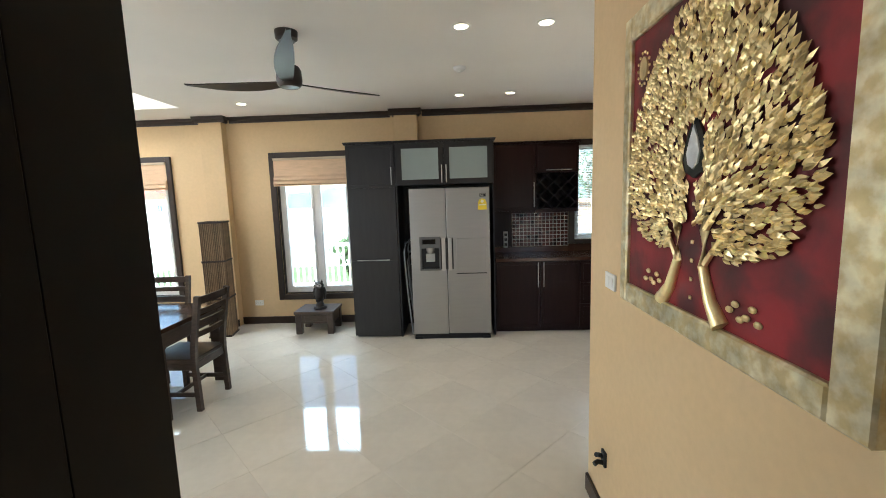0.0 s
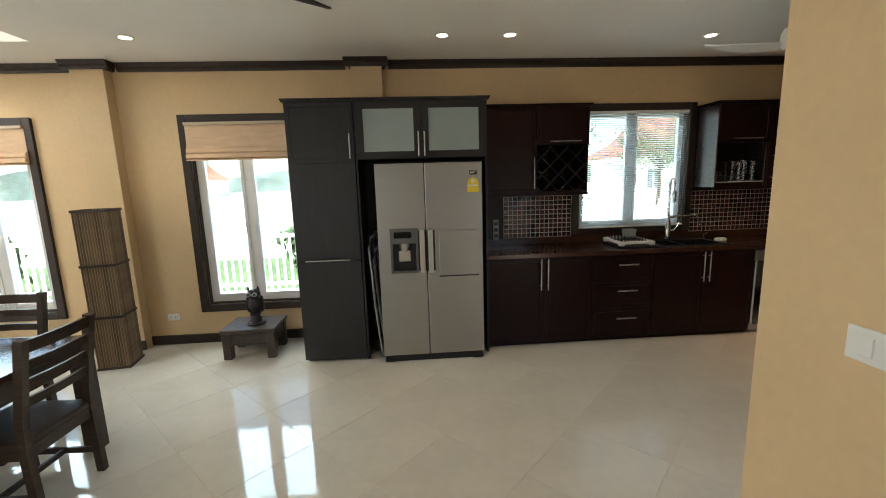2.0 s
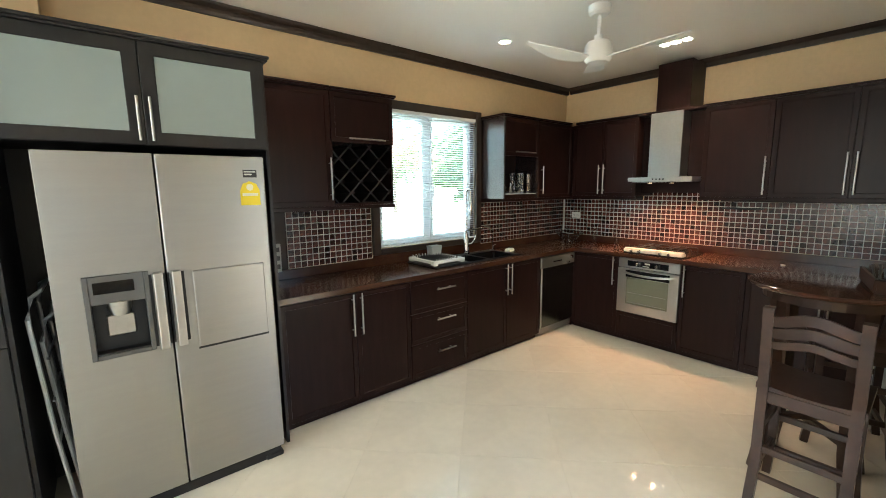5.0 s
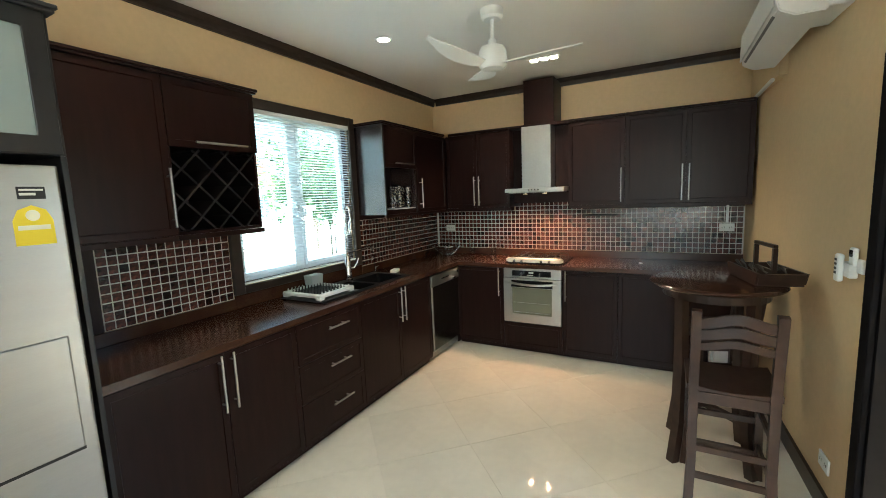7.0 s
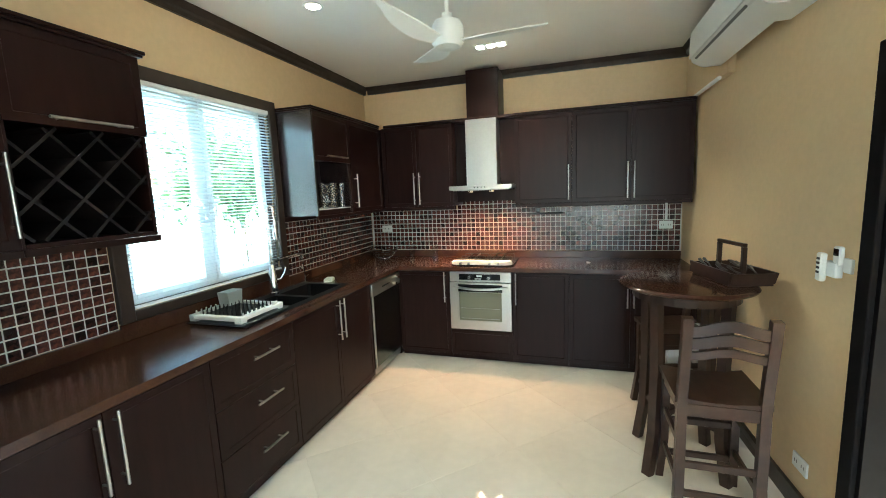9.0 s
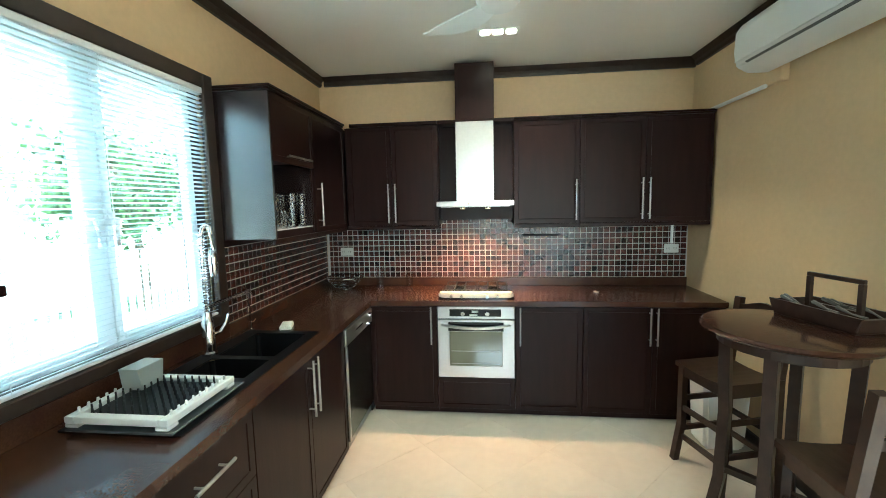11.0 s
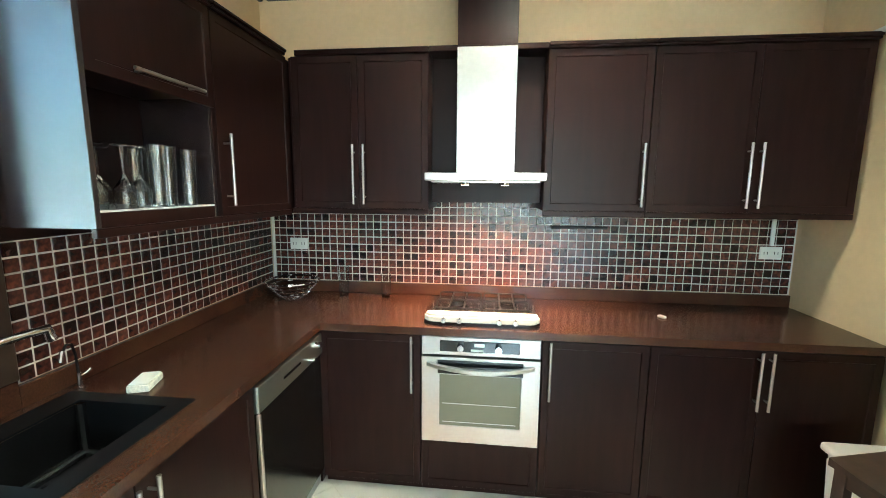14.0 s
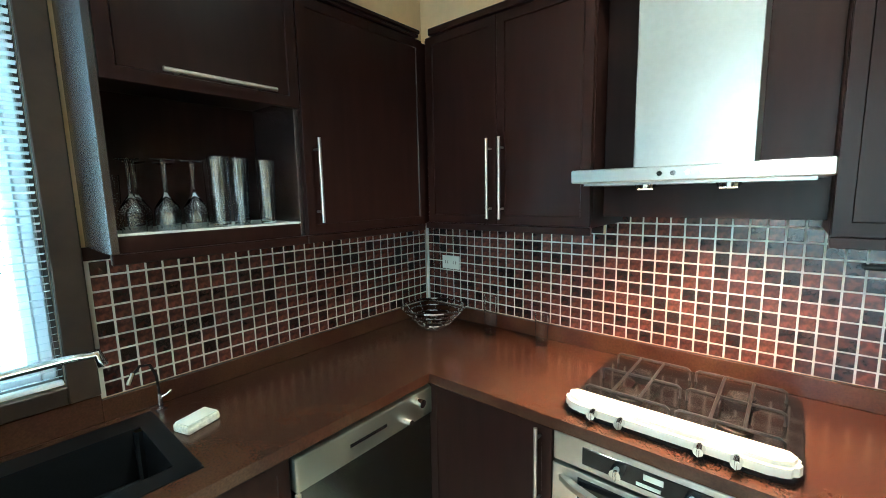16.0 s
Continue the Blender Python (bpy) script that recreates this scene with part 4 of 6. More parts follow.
# ---- tables, chairs and stools ----
def dining_chair(m):
    """Back legs at y = 0, seat towards +y."""
    u = thing("dining_chair", "dark brown wooden dining chair with slatted back", "chair", m, group="dining chairs")
    hw = .195
    for s in (-1, 1):
        bm = bmesh.new()
        sweep(bm, [(s * hw, -.0, 0), (s * hw, .01, .40), (s * hw, .0, .55), (s * hw, -.075, .965)], .021, .018, (1, 0, 0))
        part("back_leg", bm, DARKWOOD, u)
        bm = bmesh.new(); box(bm, s * hw - .021, s * hw + .021, .375, .417, 0, .415, .003)
        part("front_leg", bm, DARKWOOD, u)
        bm = bmesh.new(); box(bm, s * hw - .009, s * hw + .009, .025, .375, .12, .155, .002)
        part("stretcher", bm, DARKWOOD, u)
        bm = bmesh.new(); box(bm, s * hw - .012, s * hw + .012, .03, .375, .35, .415, .002)
        part("seat_rail", bm, DARKWOOD, u)
    bm = bmesh.new(); box(bm, -hw + .009, hw - .009, .19, .212, .12, .15, .002)
    part("stretcher", bm, DARKWOOD, u)
    for y in (.385, -.002):
        bm = bmesh.new(); box(bm, -hw + .02, hw - .02, y, y + .022, .35, .415, .002)
        part("seat_rail", bm, DARKWOOD, u)
    bm = bmesh.new(); box(bm, -.215, .215, -.0, .435, .415, .448, .008, 2)
    part("seat", bm, DARKWOOD, u)
    for z, h in ((.925, .06), (.83, .045), (.735, .045), (.64, .045)):
        t = (z - .55) / .415
        yc = -.075 * t
        bm = bmesh.new()
        n = 6
        sweep(bm, [(-hw + .018 + (2 * hw - .036) * i / n, yc - .014 * math.sin(math.pi * i / n), z) for i in range(n + 1)], .009, h / 2)
        part("back_slat", bm, DARKWOOD, u)
    return u


TB = (-4.52, -2.33, 2.86, 3.76)
u = thing("dining_table", "dark brown polished wooden dining table with square legs", "table", pose((TB[0] + TB[1]) / 2, (TB[2] + TB[3]) / 2, 0))
hx, hy = (TB[1] - TB[0]) / 2, (TB[3] - TB[2]) / 2
bm = bmesh.new(); box(bm, -hx, hx, -hy, hy, .712, .75, .005, 2)
part("tabletop", bm, mat("table_top", (.055, .028, .018), .12, var=.15, var_scale=3, grain=.25, grain_scale=12, stretch=(.3, 3, 1)), u)
for s in (-1, 1):
    bm = bmesh.new(); box(bm, -hx + .09, hx - .09, s * (hy - .022) - .011, s * (hy - .022) + .011, .60, .712, .002)
    ap = part("apron", bm, DARKWOOD, u)
    bm = bmesh.new(); box(bm, s * (hx - .022) - .011, s * (hx - .022) + .011, -hy + .09, hy - .09, .60, .712, .002)
    part("apron", bm, DARKWOOD, u)
    for q in (-1, 1):
        bm = bmesh.new()
        box(bm, s * (hx - .05) - .045, s * (hx - .05) + .045, q * (hy - .05) - .045, q * (hy - .05) + .045, 0, .712, .004)
        part("leg", bm, DARKWOOD, u)
bm = bmesh.new()
box(bm, hx - .175, hx - .135, -hy - .003, -hy + .012, .645, .685, .002)
part("inlay", bm, SHELFWOOD, u)
ch = dining_chair(pose(-2.81, 2.79, 0, 0, 0, 2))
copy_thing(ch, pose(-3.54, 2.79, 0, 0, 0, -3))
copy_thing(ch, pose(-2.195, 3.29, 0, 0, 0, 88))
copy_thing(ch, pose(-3.05, 4.00, 0, 0, 0, 180))
copy_thing(ch, pose(-3.71, 4.00, 0, 0, 0, 181))
copy_thing(ch, pose(-4.33, 2.79, 0, 0, 0, 1))

# breakfast bar table
BX, BY, BZ = 2.55, 2.645, 1.087
u = thing("bar_table", "dark brown wooden round-topped bar table", "table", pose(BX, BY, 0))
bm = bmesh.new()
lathe(bm, [(.0001, BZ - .03), (.325, BZ - .03), (.34, BZ - .022), (.345, BZ - .012), (.335, BZ - .002), (.325, BZ), (.0001, BZ)], 0, 0, 0, 48)
part("tabletop", bm, mat("bar_top", (.050, .022, .015), .14, var=.12, grain=.2, grain_scale=14, stretch=(1, 5, 1)), u, smooth=True)
for a in (45, 135, 225, 315):
    c, s = math.cos(radians(a)), math.sin(radians(a))
    bm = bmesh.new()
    sweep(bm, [(c * .24, s * .24, BZ - .03), (c * .225, s * .225, .6), (c * .235, s * .235, .25), (c * .275, s * .275, 0)], .024, .024, (-s, c, 0))
    part("leg", bm, STOOLWOOD, u)
for a in (45, 135):
    c, s = math.cos(radians(a)), math.sin(radians(a))
    bm = bmesh.new()
    sweep(bm, [(-c * .235, -s * .235, .30 + (.0 if a == 45 else .032)), (c * .235, s * .235, .30 + (.0 if a == 45 else .032))], .016, .016)
    part("cross_stretcher", bm, STOOLWOOD, u)
bm = bmesh.new()
n = 32
ring = [(math.cos(2 * math.pi * i / n) * .26, math.sin(2 * math.pi * i / n) * .26, BZ - .058) for i in range(n + 1)]
sweep(bm, ring, .010, .027)
part("apron", bm, STOOLWOOD, u)


def bar_stool(m, label):
    """Seat centred on the origin, back at -y."""
    u = thing("bar_stool", label, "stool", m, group="bar stools")
    hw, hd = .165, .165
    for s in (-1, 1):
        bm = bmesh.new()
        sweep(bm, [(s * (hw + .01), -hd - .03, 0), (s * hw, -hd, .25), (s * hw, -hd, .66), (s * hw, -hd - .05, 1.05)], .019, .021, (1, 0, 0))
        part("back_leg", bm, STOOLWOOD, u)
        bm = bmesh.new()
        sweep(bm, [(s * (hw + .015), hd + .03, 0), (s * hw, hd, .25), (s * hw, hd, .625)], .019, .019, (1, 0, 0))
        part("front_leg", bm, STOOLWOOD, u)
        for z in (.20, .40):
            bm = bmesh.new(); box(bm, s * hw - .009, s * hw + .009, -hd + .015, hd - .015, z, z + .034, .002)
            part("stretcher", bm, STOOLWOOD, u)
        bm = bmesh.new(); box(bm, s * hw - .011, s * hw + .011, -hd + .015, hd - .015, .565, .625, .002)
        part("seat_rail", bm, STOOLWOOD, u)
    for y, zs in ((hd, (.15, .34)), (-hd, (.15, .30))):
        for z in zs:
            bm = bmesh.new(); box(bm, -hw + .015, hw - .015, y - .009, y + .009, z, z + .034, .002)
            part("stretcher", bm, STOOLWOOD, u)
        bm = bmesh.new(); box(bm, -hw + .015, hw - .015, y - .011, y + .011, .565, .625, .002)
        part("seat_rail", bm, STOOLWOOD, u)
    bm = bmesh.new()
    n = 8
    for i in range(n):
        x0, x1 = -.195 + .39 * i / n, -.195 + .39 * (i + 1) / n
        z0, z1 = [.655 - .018 * math.cos(math.pi * x / .39) for x in (x0, x1)]
        vs = [bm.verts.new(c) for c in ((x0, -.17, z0), (x1, -.17, z1), (x1, .20, z1), (x0, .20, z0), (x0, -.17, .625), (x1, -.17, .625), (x1, .20, .625), (x0, .20, .625))]
        for q in ((0, 1, 2, 3), (7, 6, 5, 4), (0, 4, 5, 1), (2, 6, 7, 3)):
            bm.faces.new([vs[k] for k in q])
        if i == 0:
            bm.faces.new([vs[k] for k in (0, 3, 7, 4)])
        if i == n - 1:
            bm.faces.new([vs[k] for k in (1, 5, 6, 2)])
    bmesh.ops.remove_doubles(bm, verts=bm.verts, dist=1e-5)
    part("seat", bm, STOOLWOOD, u, "dished wooden seat")
    for z, amp in ((1.02, .018), (.955, .014), (.895, .014)):
        bm = bmesh.new()
        n = 10
        yb = -hd - .05 * (z - .66) / .39
        sweep(bm, [(-hw + .015 + (2 * hw - .03) * i / n, yb - .012 * math.sin(math.pi * i / n), z - amp + amp * math.cos(2 * math.pi * (i / n - .5))) for i in range(n + 1)], .009, .018 if z < .95 else .024)
        part("back_slat", bm, STOOLWOOD, u)
    return u


bar_stool(pose(2.18, 2.60, 0, 0, 0, -90), "dark brown wooden bar stool with curved back slats")
bar_stool(pose(3.12, 2.565, 0, 0, 0, 15), "dark brown wooden bar stool tucked under the table")

# ---- air conditioner, fans, lamps ----
u = thing("air_conditioner", "white wall-mounted split air conditioner", "air conditioner", pose(2.34, YBM + .001, 2.430))
bm = bmesh.new()
prof = [(.0, .0), (.0, .29), (.10, .30), (.165, .285), (.20, .235), (.205, .11), (.185, .035), (.12, .0)]
extrude_poly(bm, prof, 'x', 0, 1.07)
bmesh.ops.bevel(bm, geom=[e for e in bm.edges], offset=.006, segments=2, affect='EDGES')
part("casing", bm, WHITEP, u, smooth=True)
bm = bmesh.new(); extrude_poly(bm, [(.188, .040), (.192, .045), (.168, .028), (.164, .024)], 'x', .10, .97)
part("louvre", bm, mat("ac_grey", (.12, .12, .12), .5), u, "dark air outlet slot")
bm = bmesh.new(); extrude_poly(bm, [(.2, .06), (.2065, .06), (.2025, .234), (.195, .234)], 'x', .02, 1.05)
part("front_panel", bm, WHITEP, u)
bm = bmesh.new(); box(bm, .0, .315, -.104, .001, .012, .285, .006)
part("rear_casing", bm, WHITEP, u)
bm = bmesh.new(); box(bm, .06, .14, .203, .209, .15, .22, .001)
part("label", bm, mat("pale_print", (.55, .55, .5), .5), u)
bm = bmesh.new(); tube(bm, [(1.07, .012, -.08), (1.5, .012, -.082), (1.99, .012, -.085)], .014)
part("drain_pipe", bm, WHITEP, u, smooth=True)


def ceiling_fan(name, label, x, y, z_hub, colour, spin, r, hub_r):
    u = thing(name, label, "ceiling fan", pose(x, y, 0))
    bm = bmesh.new(); lathe(bm, [(.055, ZC - .065), (.072, ZC - .05), (.075, ZC - .001)], 0, 0, 0, 20)
    part("canopy", bm, colour, u, smooth=True)
    bm = bmesh.new(); cyl(bm, 0, 0, z_hub + .06, .013, .013, ZC - z_hub - .11, 12)
    part("downrod", bm, colour, u, smooth=True)
    bm = bmesh.new()
    lathe(bm, [(.0001, -.055), (hub_r * .75, -.05), (hub_r * .95, -.03), (hub_r, .0), (hub_r * .95, .06), (hub_r * .8, .085), (.03, .095), (.03, .13), (.0001, .13)], 0, 0, z_hub, 28)
    part("motor", bm, colour, u, smooth=True)
    for k in range(3):
        a = radians(spin + 120 * k)
        rot = Matrix.Rotation(a, 4, 'Z')
        bm = bmesh.new()
        n = 12
        rows = []
        for i in range(n + 1):
            q = i / n
            rad = hub_r * .7 + (r - hub_r * .7) * q
            wd = (.045 + .05 * math.sin(math.pi * min(1, q * 1.15)) ** .8) * (1 - .55 * max(0, q - .8) / .2)
            bow = .10 * q * q
            zz = z_hub - .02 + .05 * q * q
            tw = radians(14 - 6 * q)
            row = []
            for sgn in (-1, 1):
                for th in (-.004, .004):
                    row.append(bm.verts.new(rot @ Vector((rad, bow + sgn * wd * .62, zz + sgn * wd * .62 * math.tan(tw) + th))))
            rows.append(row)
        for p, q in zip(rows, rows[1:]):
            for i0, i1 in ((0, 1), (1, 3), (3, 2), (2, 0)):
                bm.faces.new((p[i0], p[i1], q[i1], q[i0]))
        bm.faces.new([rows[0][i] for i in (0, 1, 3, 2)])
        bm.faces.new([rows[-1][i] for i in (0, 1, 3, 2)])
        part("blade", bm, colour, u, smooth=True)
    return u


ceiling_fan("ceiling_fan", "dark bronze ceiling fan with three curved blades", -1.16, 2.85, 2.515, BRONZE, 165, .80, .085)
ceiling_fan("ceiling_fan", "white ceiling fan with three blades", 2.37, 3.935, 2.51, WHITEP, 30, .55, .095)


def downlight(x, y):
    u = thing("downlight", "small round recessed ceiling downlight, lit warm", "lamp", pose(x, y, ZC), group="ceiling downlights")
    bm = bmesh.new(); lathe(bm, [(.045, -.001), (.046, -.006), (.062, -.005), (.064, -.001)], 0, 0, 0, 24)
    part("trim_ring", bm, WHITEP, u, smooth=True)
    bm = bmesh.new(); lathe(bm, [(.0001, -.004), (.045, -.003)], 0, 0, 0, 20)
    part("lens", bm, LAMPGLOW, u)
    d = bpy.data.lights.new("downlight_lamp", 'SPOT')
    d.energy, d.spot_size, d.spot_blend, d.color, d.shadow_soft_size = 2.5, radians(115), .6, (1.0, .89, .72), .04
    ob = new("downlight_lamp", d)
    ob.matrix_world = pose(x, y, ZC - .012)


for x, y in ((.02, 2.90), (.59, 2.90), (.02, 4.77), (.59, 4.77), (2.385, 4.81), (-2.49, 4.78), (-2.50, 2.95), (-4.20, 5.12), (-5.9, 5.16)):
    downlight(x, y)
u = thing("ceiling_spotlight", "recessed ceiling light with three square lenses, lit", "lamp", pose(3.545, 3.905, ZC))
bm = bmesh.new(); box(bm, -.05, .05, -.14, .14, -.006, -.001, .002)
part("frame", bm, WHITEP, u)
for k in (-1, 0, 1):
    bm = bmesh.new(); box(bm, -.03, .03, k * .088 - .03, k * .088 + .03, -.012, -.006, .003)
    part("lens", bm, mat("spot_glow", (.9, .85, .75), .4, emit=(1, .92, .74), emit_strength=6.0), u)
d = bpy.data.lights.new("spotlight_lamp", 'SPOT')
d.energy, d.spot_size, d.spot_blend, d.color, d.shadow_soft_size = 10, radians(125), .5, (1.0, .87, .66), .06
new("spotlight_lamp", d).matrix_world = pose(3.545, 3.905, ZC - .02)
u = thing("smoke_detector", "small round white smoke detector on the ceiling", "smoke detector", pose(.014, 3.78, ZC))
bm = bmesh.new(); lathe(bm, [(.0001, -.04), (.03, -.038), (.045, -.026), (.052, -.022), (.055, -.001)], 0, 0, 0, 24)
part("casing", bm, WHITEP, u, smooth=True)
bm = bmesh.new(); lathe(bm, [(.0001, -.046), (.014, -.044), (.016, -.038)], 0, 0, 0, 14)
part("sensor", bm, WHITEP, u, smooth=True)

# ---- rattan floor lamp ----
u = thing("floor_lamp", "tall column floor lamp of brown bamboo slats", "lamp", pose(-3.125, 5.06, 0, 0, 0, 10))
RAT = mat("rattan", (.20, .13, .075), .6, var=.2, grain=.4, grain_scale=30, stretch=(8, 8, .3), random_tone=.35)
bm = bmesh.new(); box(bm, -.118, .118, -.118, .118, .02, 1.47)
part("liner", bm, mat("lamp_paper", (.38, .28, .17), .8, var=.1), u, "pale paper liner")
bm = bmesh.new(); cyl(bm, 0, 0, 0, .0065, .0065, 1.47, 6)
ROD = mesh_of("slat", bm, RAT)
for s in range(4):
    a = radians(90 * s)
    for k in range(12):
        p = Matrix.Rotation(a, 3, 'Z') @ Vector((-.125 + .25 * k / 12, -.125, 0))
        piece("slat", ROD, u, p.x, p.y, .01)
for z in (.012, .50, .98, 1.468):
    bm = bmesh.new()
    box(bm, -.138, .138, -.138, -.1315, z - .011, z + .011); box(bm, -.138, .138, .1315, .138, z - .011, z + .011)
    box(bm, -.138, -.1315, -.1315, .1315, z - .011, z + .011); box(bm, .1315, .138, -.1315, .1315, z - .011, z + .011)
    part("band", bm, TRIM, u)

# ---- bookshelf ----
SHX0, SHX1, SHY0, SHY1 = -5.92, -5.02, 4.98, 5.34
u = thing("bookshelf", "open brown wooden shelf unit beside the windows", "shelf", pose(SHX0, SHY0, 0))
w, dd = SHX1 - SHX0, SHY1 - SHY0
for x in (0, w - .07):
    for y in (0, dd - .07):
        bm = bmesh.new(); box(bm, x, x + .07, y, y + .07, 0, 1.84, .004)
        part("post", bm, SHELFWOOD, u)
for z in (.18, .60, 1.03, 1.45, 1.84):
    bm = bmesh.new(); box(bm, -.01, w + .01, -.01, dd + .01, z, z + .03, .003)
    part("shelf", bm, DARKWOOD if z < 1.8 else SHELFWOOD, u)
random.seed(5)
x = SHX0 + .22
COLS = [(.75, .73, .68), (.35, .55, .25), (.6, .62, .66), (.1, .1, .12), (.7, .68, .6), (.5, .2, .15)]
for k in range(13):
    t, h = random.uniform(.02, .045), random.uniform(.18, .27)
    c = COLS[k % len(COLS)]
    bm = bmesh.new(); box(bm, 0, t, 0, .17, 0, h, .002)
    b = thing("book", "paperback book standing on the shelf", "book", pose(x, SHY0 + .08, .631 if k < 13 else 1.06), group="books on the shelf")
    part("cover", bm, mat("book_%d" % (k % len(COLS)), c, .6, var=.05), b)
    bm = bmesh.new(); box(bm, .002, t - .002, .006, .174, .004, h - .004)
    part("pages", bm, mat("paper", (.7, .68, .6), .8), b)
    x += t + .003
# winged figure on the upper shelf
bm = bmesh.new()
lathe(bm, [(.06, 0), (.06, .02), (.04, .03)], 0, 0, 0, 14)
ball(bm, 0, 0, .10, .04, .035, .07); ball(bm, 0, -.01, .19, .03, .03, .035); cyl(bm, 0, 0, .21, .025, .002, .06, 10)
for s in (-1, 1):
    for k in range(4):
        m = Matrix.Rotation(radians(s * (35 + 18 * k)), 4, 'Y')
        ball(bm, s * (.06 + .012 * k), .02, .17 - .02 * k, .016, .01, .075, 10, 6, m)
    ball(bm, s * .03, -.01, .05, .02, .022, .05, 10, 6)
solid("winged_statue", bm, OWL, "dark carved wooden winged statue on the shelf", "statue", pose(-5.42, 5.14, 1.48), smooth=True)
# carved driftwood on top
bm = bmesh.new()
rng = random.Random(3)
pts = [(-.40 + .09 * i, .03 * math.sin(i * 1.7), .06 + .035 * math.sin(i * 1.1) + (.05 if i < 2 else 0)) for i in range(10)]
tube(bm, pts, [.05, .07, .055, .05, .045, .05, .04, .035, .028, .012], 10)
for i in range(16):
    q = rng.randrange(0, 9)
    p = Vector(pts[q])
    tube(bm, [p, p + Vector((rng.uniform(-.05, .05), rng.uniform(-.06, .06), rng.uniform(.04, .09))), p + Vector((rng.uniform(-.10, .10), rng.uniform(-.08, .08), rng.uniform(.06, .15)))], [.022, .014, .004], 7)
ball(bm, -.44, 0, .10, .07, .06, .075)
bmesh.ops.translate(bm, verts=bm.verts, vec=(0, 0, -min(v.co.z for v in bm.verts)))
solid("driftwood_carving", bm, mat("driftwood", (.24, .15, .09), .7, var=.3, var_scale=12, grain=.3, grain_scale=60, bump=.5, bump_scale=50), "brown carved driftwood ornament on the shelf unit", "ornament", pose(-5.44, 5.16, 1.871), smooth=True)

# ---- painting with gilded tree ----
PX = XC - .001
PY0, PY1, PZ0, PZ1 = .605, 1.655, 1.25, 2.33
u = thing("painting", "red relief painting of a gilded tree in a gold frame", "painting", pose(PX, PY1, PZ0, 0, 0, -90))
# local x runs along the wall (towards the corridor's end to its mouth), y into the wall
w, h = PY1 - PY0, PZ1 - PZ0
GOLDF = mat("gold_leaf_frame", (.56, .45, .24), .38, metal=.6, var=.3, var_scale=14, second=(.70, .64, .46), rough_var=.12, bump=.3, bump_scale=30)
GOLD = mat("gold_relief", (.86, .68, .36), .34, metal=.75, var=.15, var_scale=30, random_tone=.25, island=True)
fw, fl_, fb = .09, .055, .075
bm = bmesh.new()
box(bm, 0, fl_, -.045, 0, 0, h, .006); box(bm, w - fw, w, -.045, 0, 0, h, .006)
box(bm, fl_, w - fw, -.0445, 0, 0, fb, .006); box(bm, fl_, w - fw, -.0445, 0, h - fw, h, .006)
part("frame", bm, GOLDF, u, "broad mottled gold-leaf frame")
CANV = mat("red_canvas", (.20, .012, .016), .5, var=.5, var_scale=4, second=(.07, .012, .014), bump=.15, bump_scale=60)
bm = bmesh.new(); box(bm, fl_, w - fw, -.028, -.004, fb, h - fw)
part("canvas", bm, CANV, u, "deep red painted canvas")
cx, cz = .487, .56
OUTLINE = [(.25, .18), (.29, .33), (.40, .42), (.52, .43), (.65, .39), (.75, .335), (.85, .24), (.95, .10), (.99, .02)]
for s in (-1, 1):
    bm = bmesh.new()
    pts = [(cx + s * .155, -.032, fb + .005), (cx + s * .105, -.034, fb + .06), (cx + s * .066, -.036, fb + .15), (cx + s * .070, -.038, fb + .25), (cx + s * .085, -.038, fb + .38), (cx + s * .06, -.038, fb + .47)]
    tube(bm, pts, [.026, .018, .013, .012, .010, .007], 14)
    part("trunk", bm, GOLD, u, smooth=True)
    for k in range(4):
        bm = bmesh.new()
        p = Vector(pts[2 + k % 3])
        tube(bm, [p, p + Vector((s * .06, 0, .07)), p + Vector((s * .14, 0, .12 + .03 * k))], [.010, .007, .003], 6)
        part("branch", bm, GOLD, u, smooth=True)
rng = random.Random(11)
bm = bmesh.new()
made = 0
while made < 3000:
    z = rng.uniform(.255, .985)
    reach = float(np.interp(z, [p[0] for p in OUTLINE], [p[1] for p in OUTLINE]))
    x = rng.uniform(-.43, .43)
    if abs(x) > reach or (abs(x) < .11 and z < .34):
        continue
    if abs(x) < .052 and -.10 < z - cz < .07 or abs(x) < .028 and z < cz:
        continue
    z -= cz
    px, pz = cx + x, cz + z
    s = rng.uniform(.011, .019)
    tilt = math.atan2(z + .25, x) + rng.uniform(-.3, .3)
    lean = rng.uniform(-.5, .5)
    m = Matrix.Translation((px, -.033 - rng.uniform(0, .012), pz)) @ Matrix.Rotation(-tilt, 4, 'Y') @ Matrix.Rotation(lean, 4, 'X')
    prof = [(-1.0, 0), (-.3, .46), (.3, .42), (1.2, 0), (.3, -.42), (-.3, -.46)]
    top = bm.verts.new(m @ Vector((0, -.008, 0)))
    vs = [bm.verts.new(m @ Vector((a2 * s, 0, b2 * s))) for a2, b2 in prof]
    for i in range(6):
        bm.faces.new((vs[i], vs[(i + 1) % 6], top))
    made += 1
lv = part("leaves", bm, GOLD, u, "raised gilded leaves")
lv["kind"] = "stuff"
bm = bmesh.new()
prof = [(0, .075), (.02, .03), (.032, -.01), (.024, -.045), (0, -.06), (-.024, -.045), (-.032, -.01), (-.02, .03)]
extrude_poly(bm, [(cx + a * 1.9, cz - .01 + b * 1.35) for a, b in prof], 'y', -.036, -.028)
dk = part("medallion", bm, mat("dark_green_paint", (.012, .016, .014), .4), u, "dark medallion in the crown")
bm = bmesh.new(); extrude_poly(bm, [(cx + a * 1.0, cz - .01 + b * .9) for a, b in prof], 'y', -.041, -.0362)
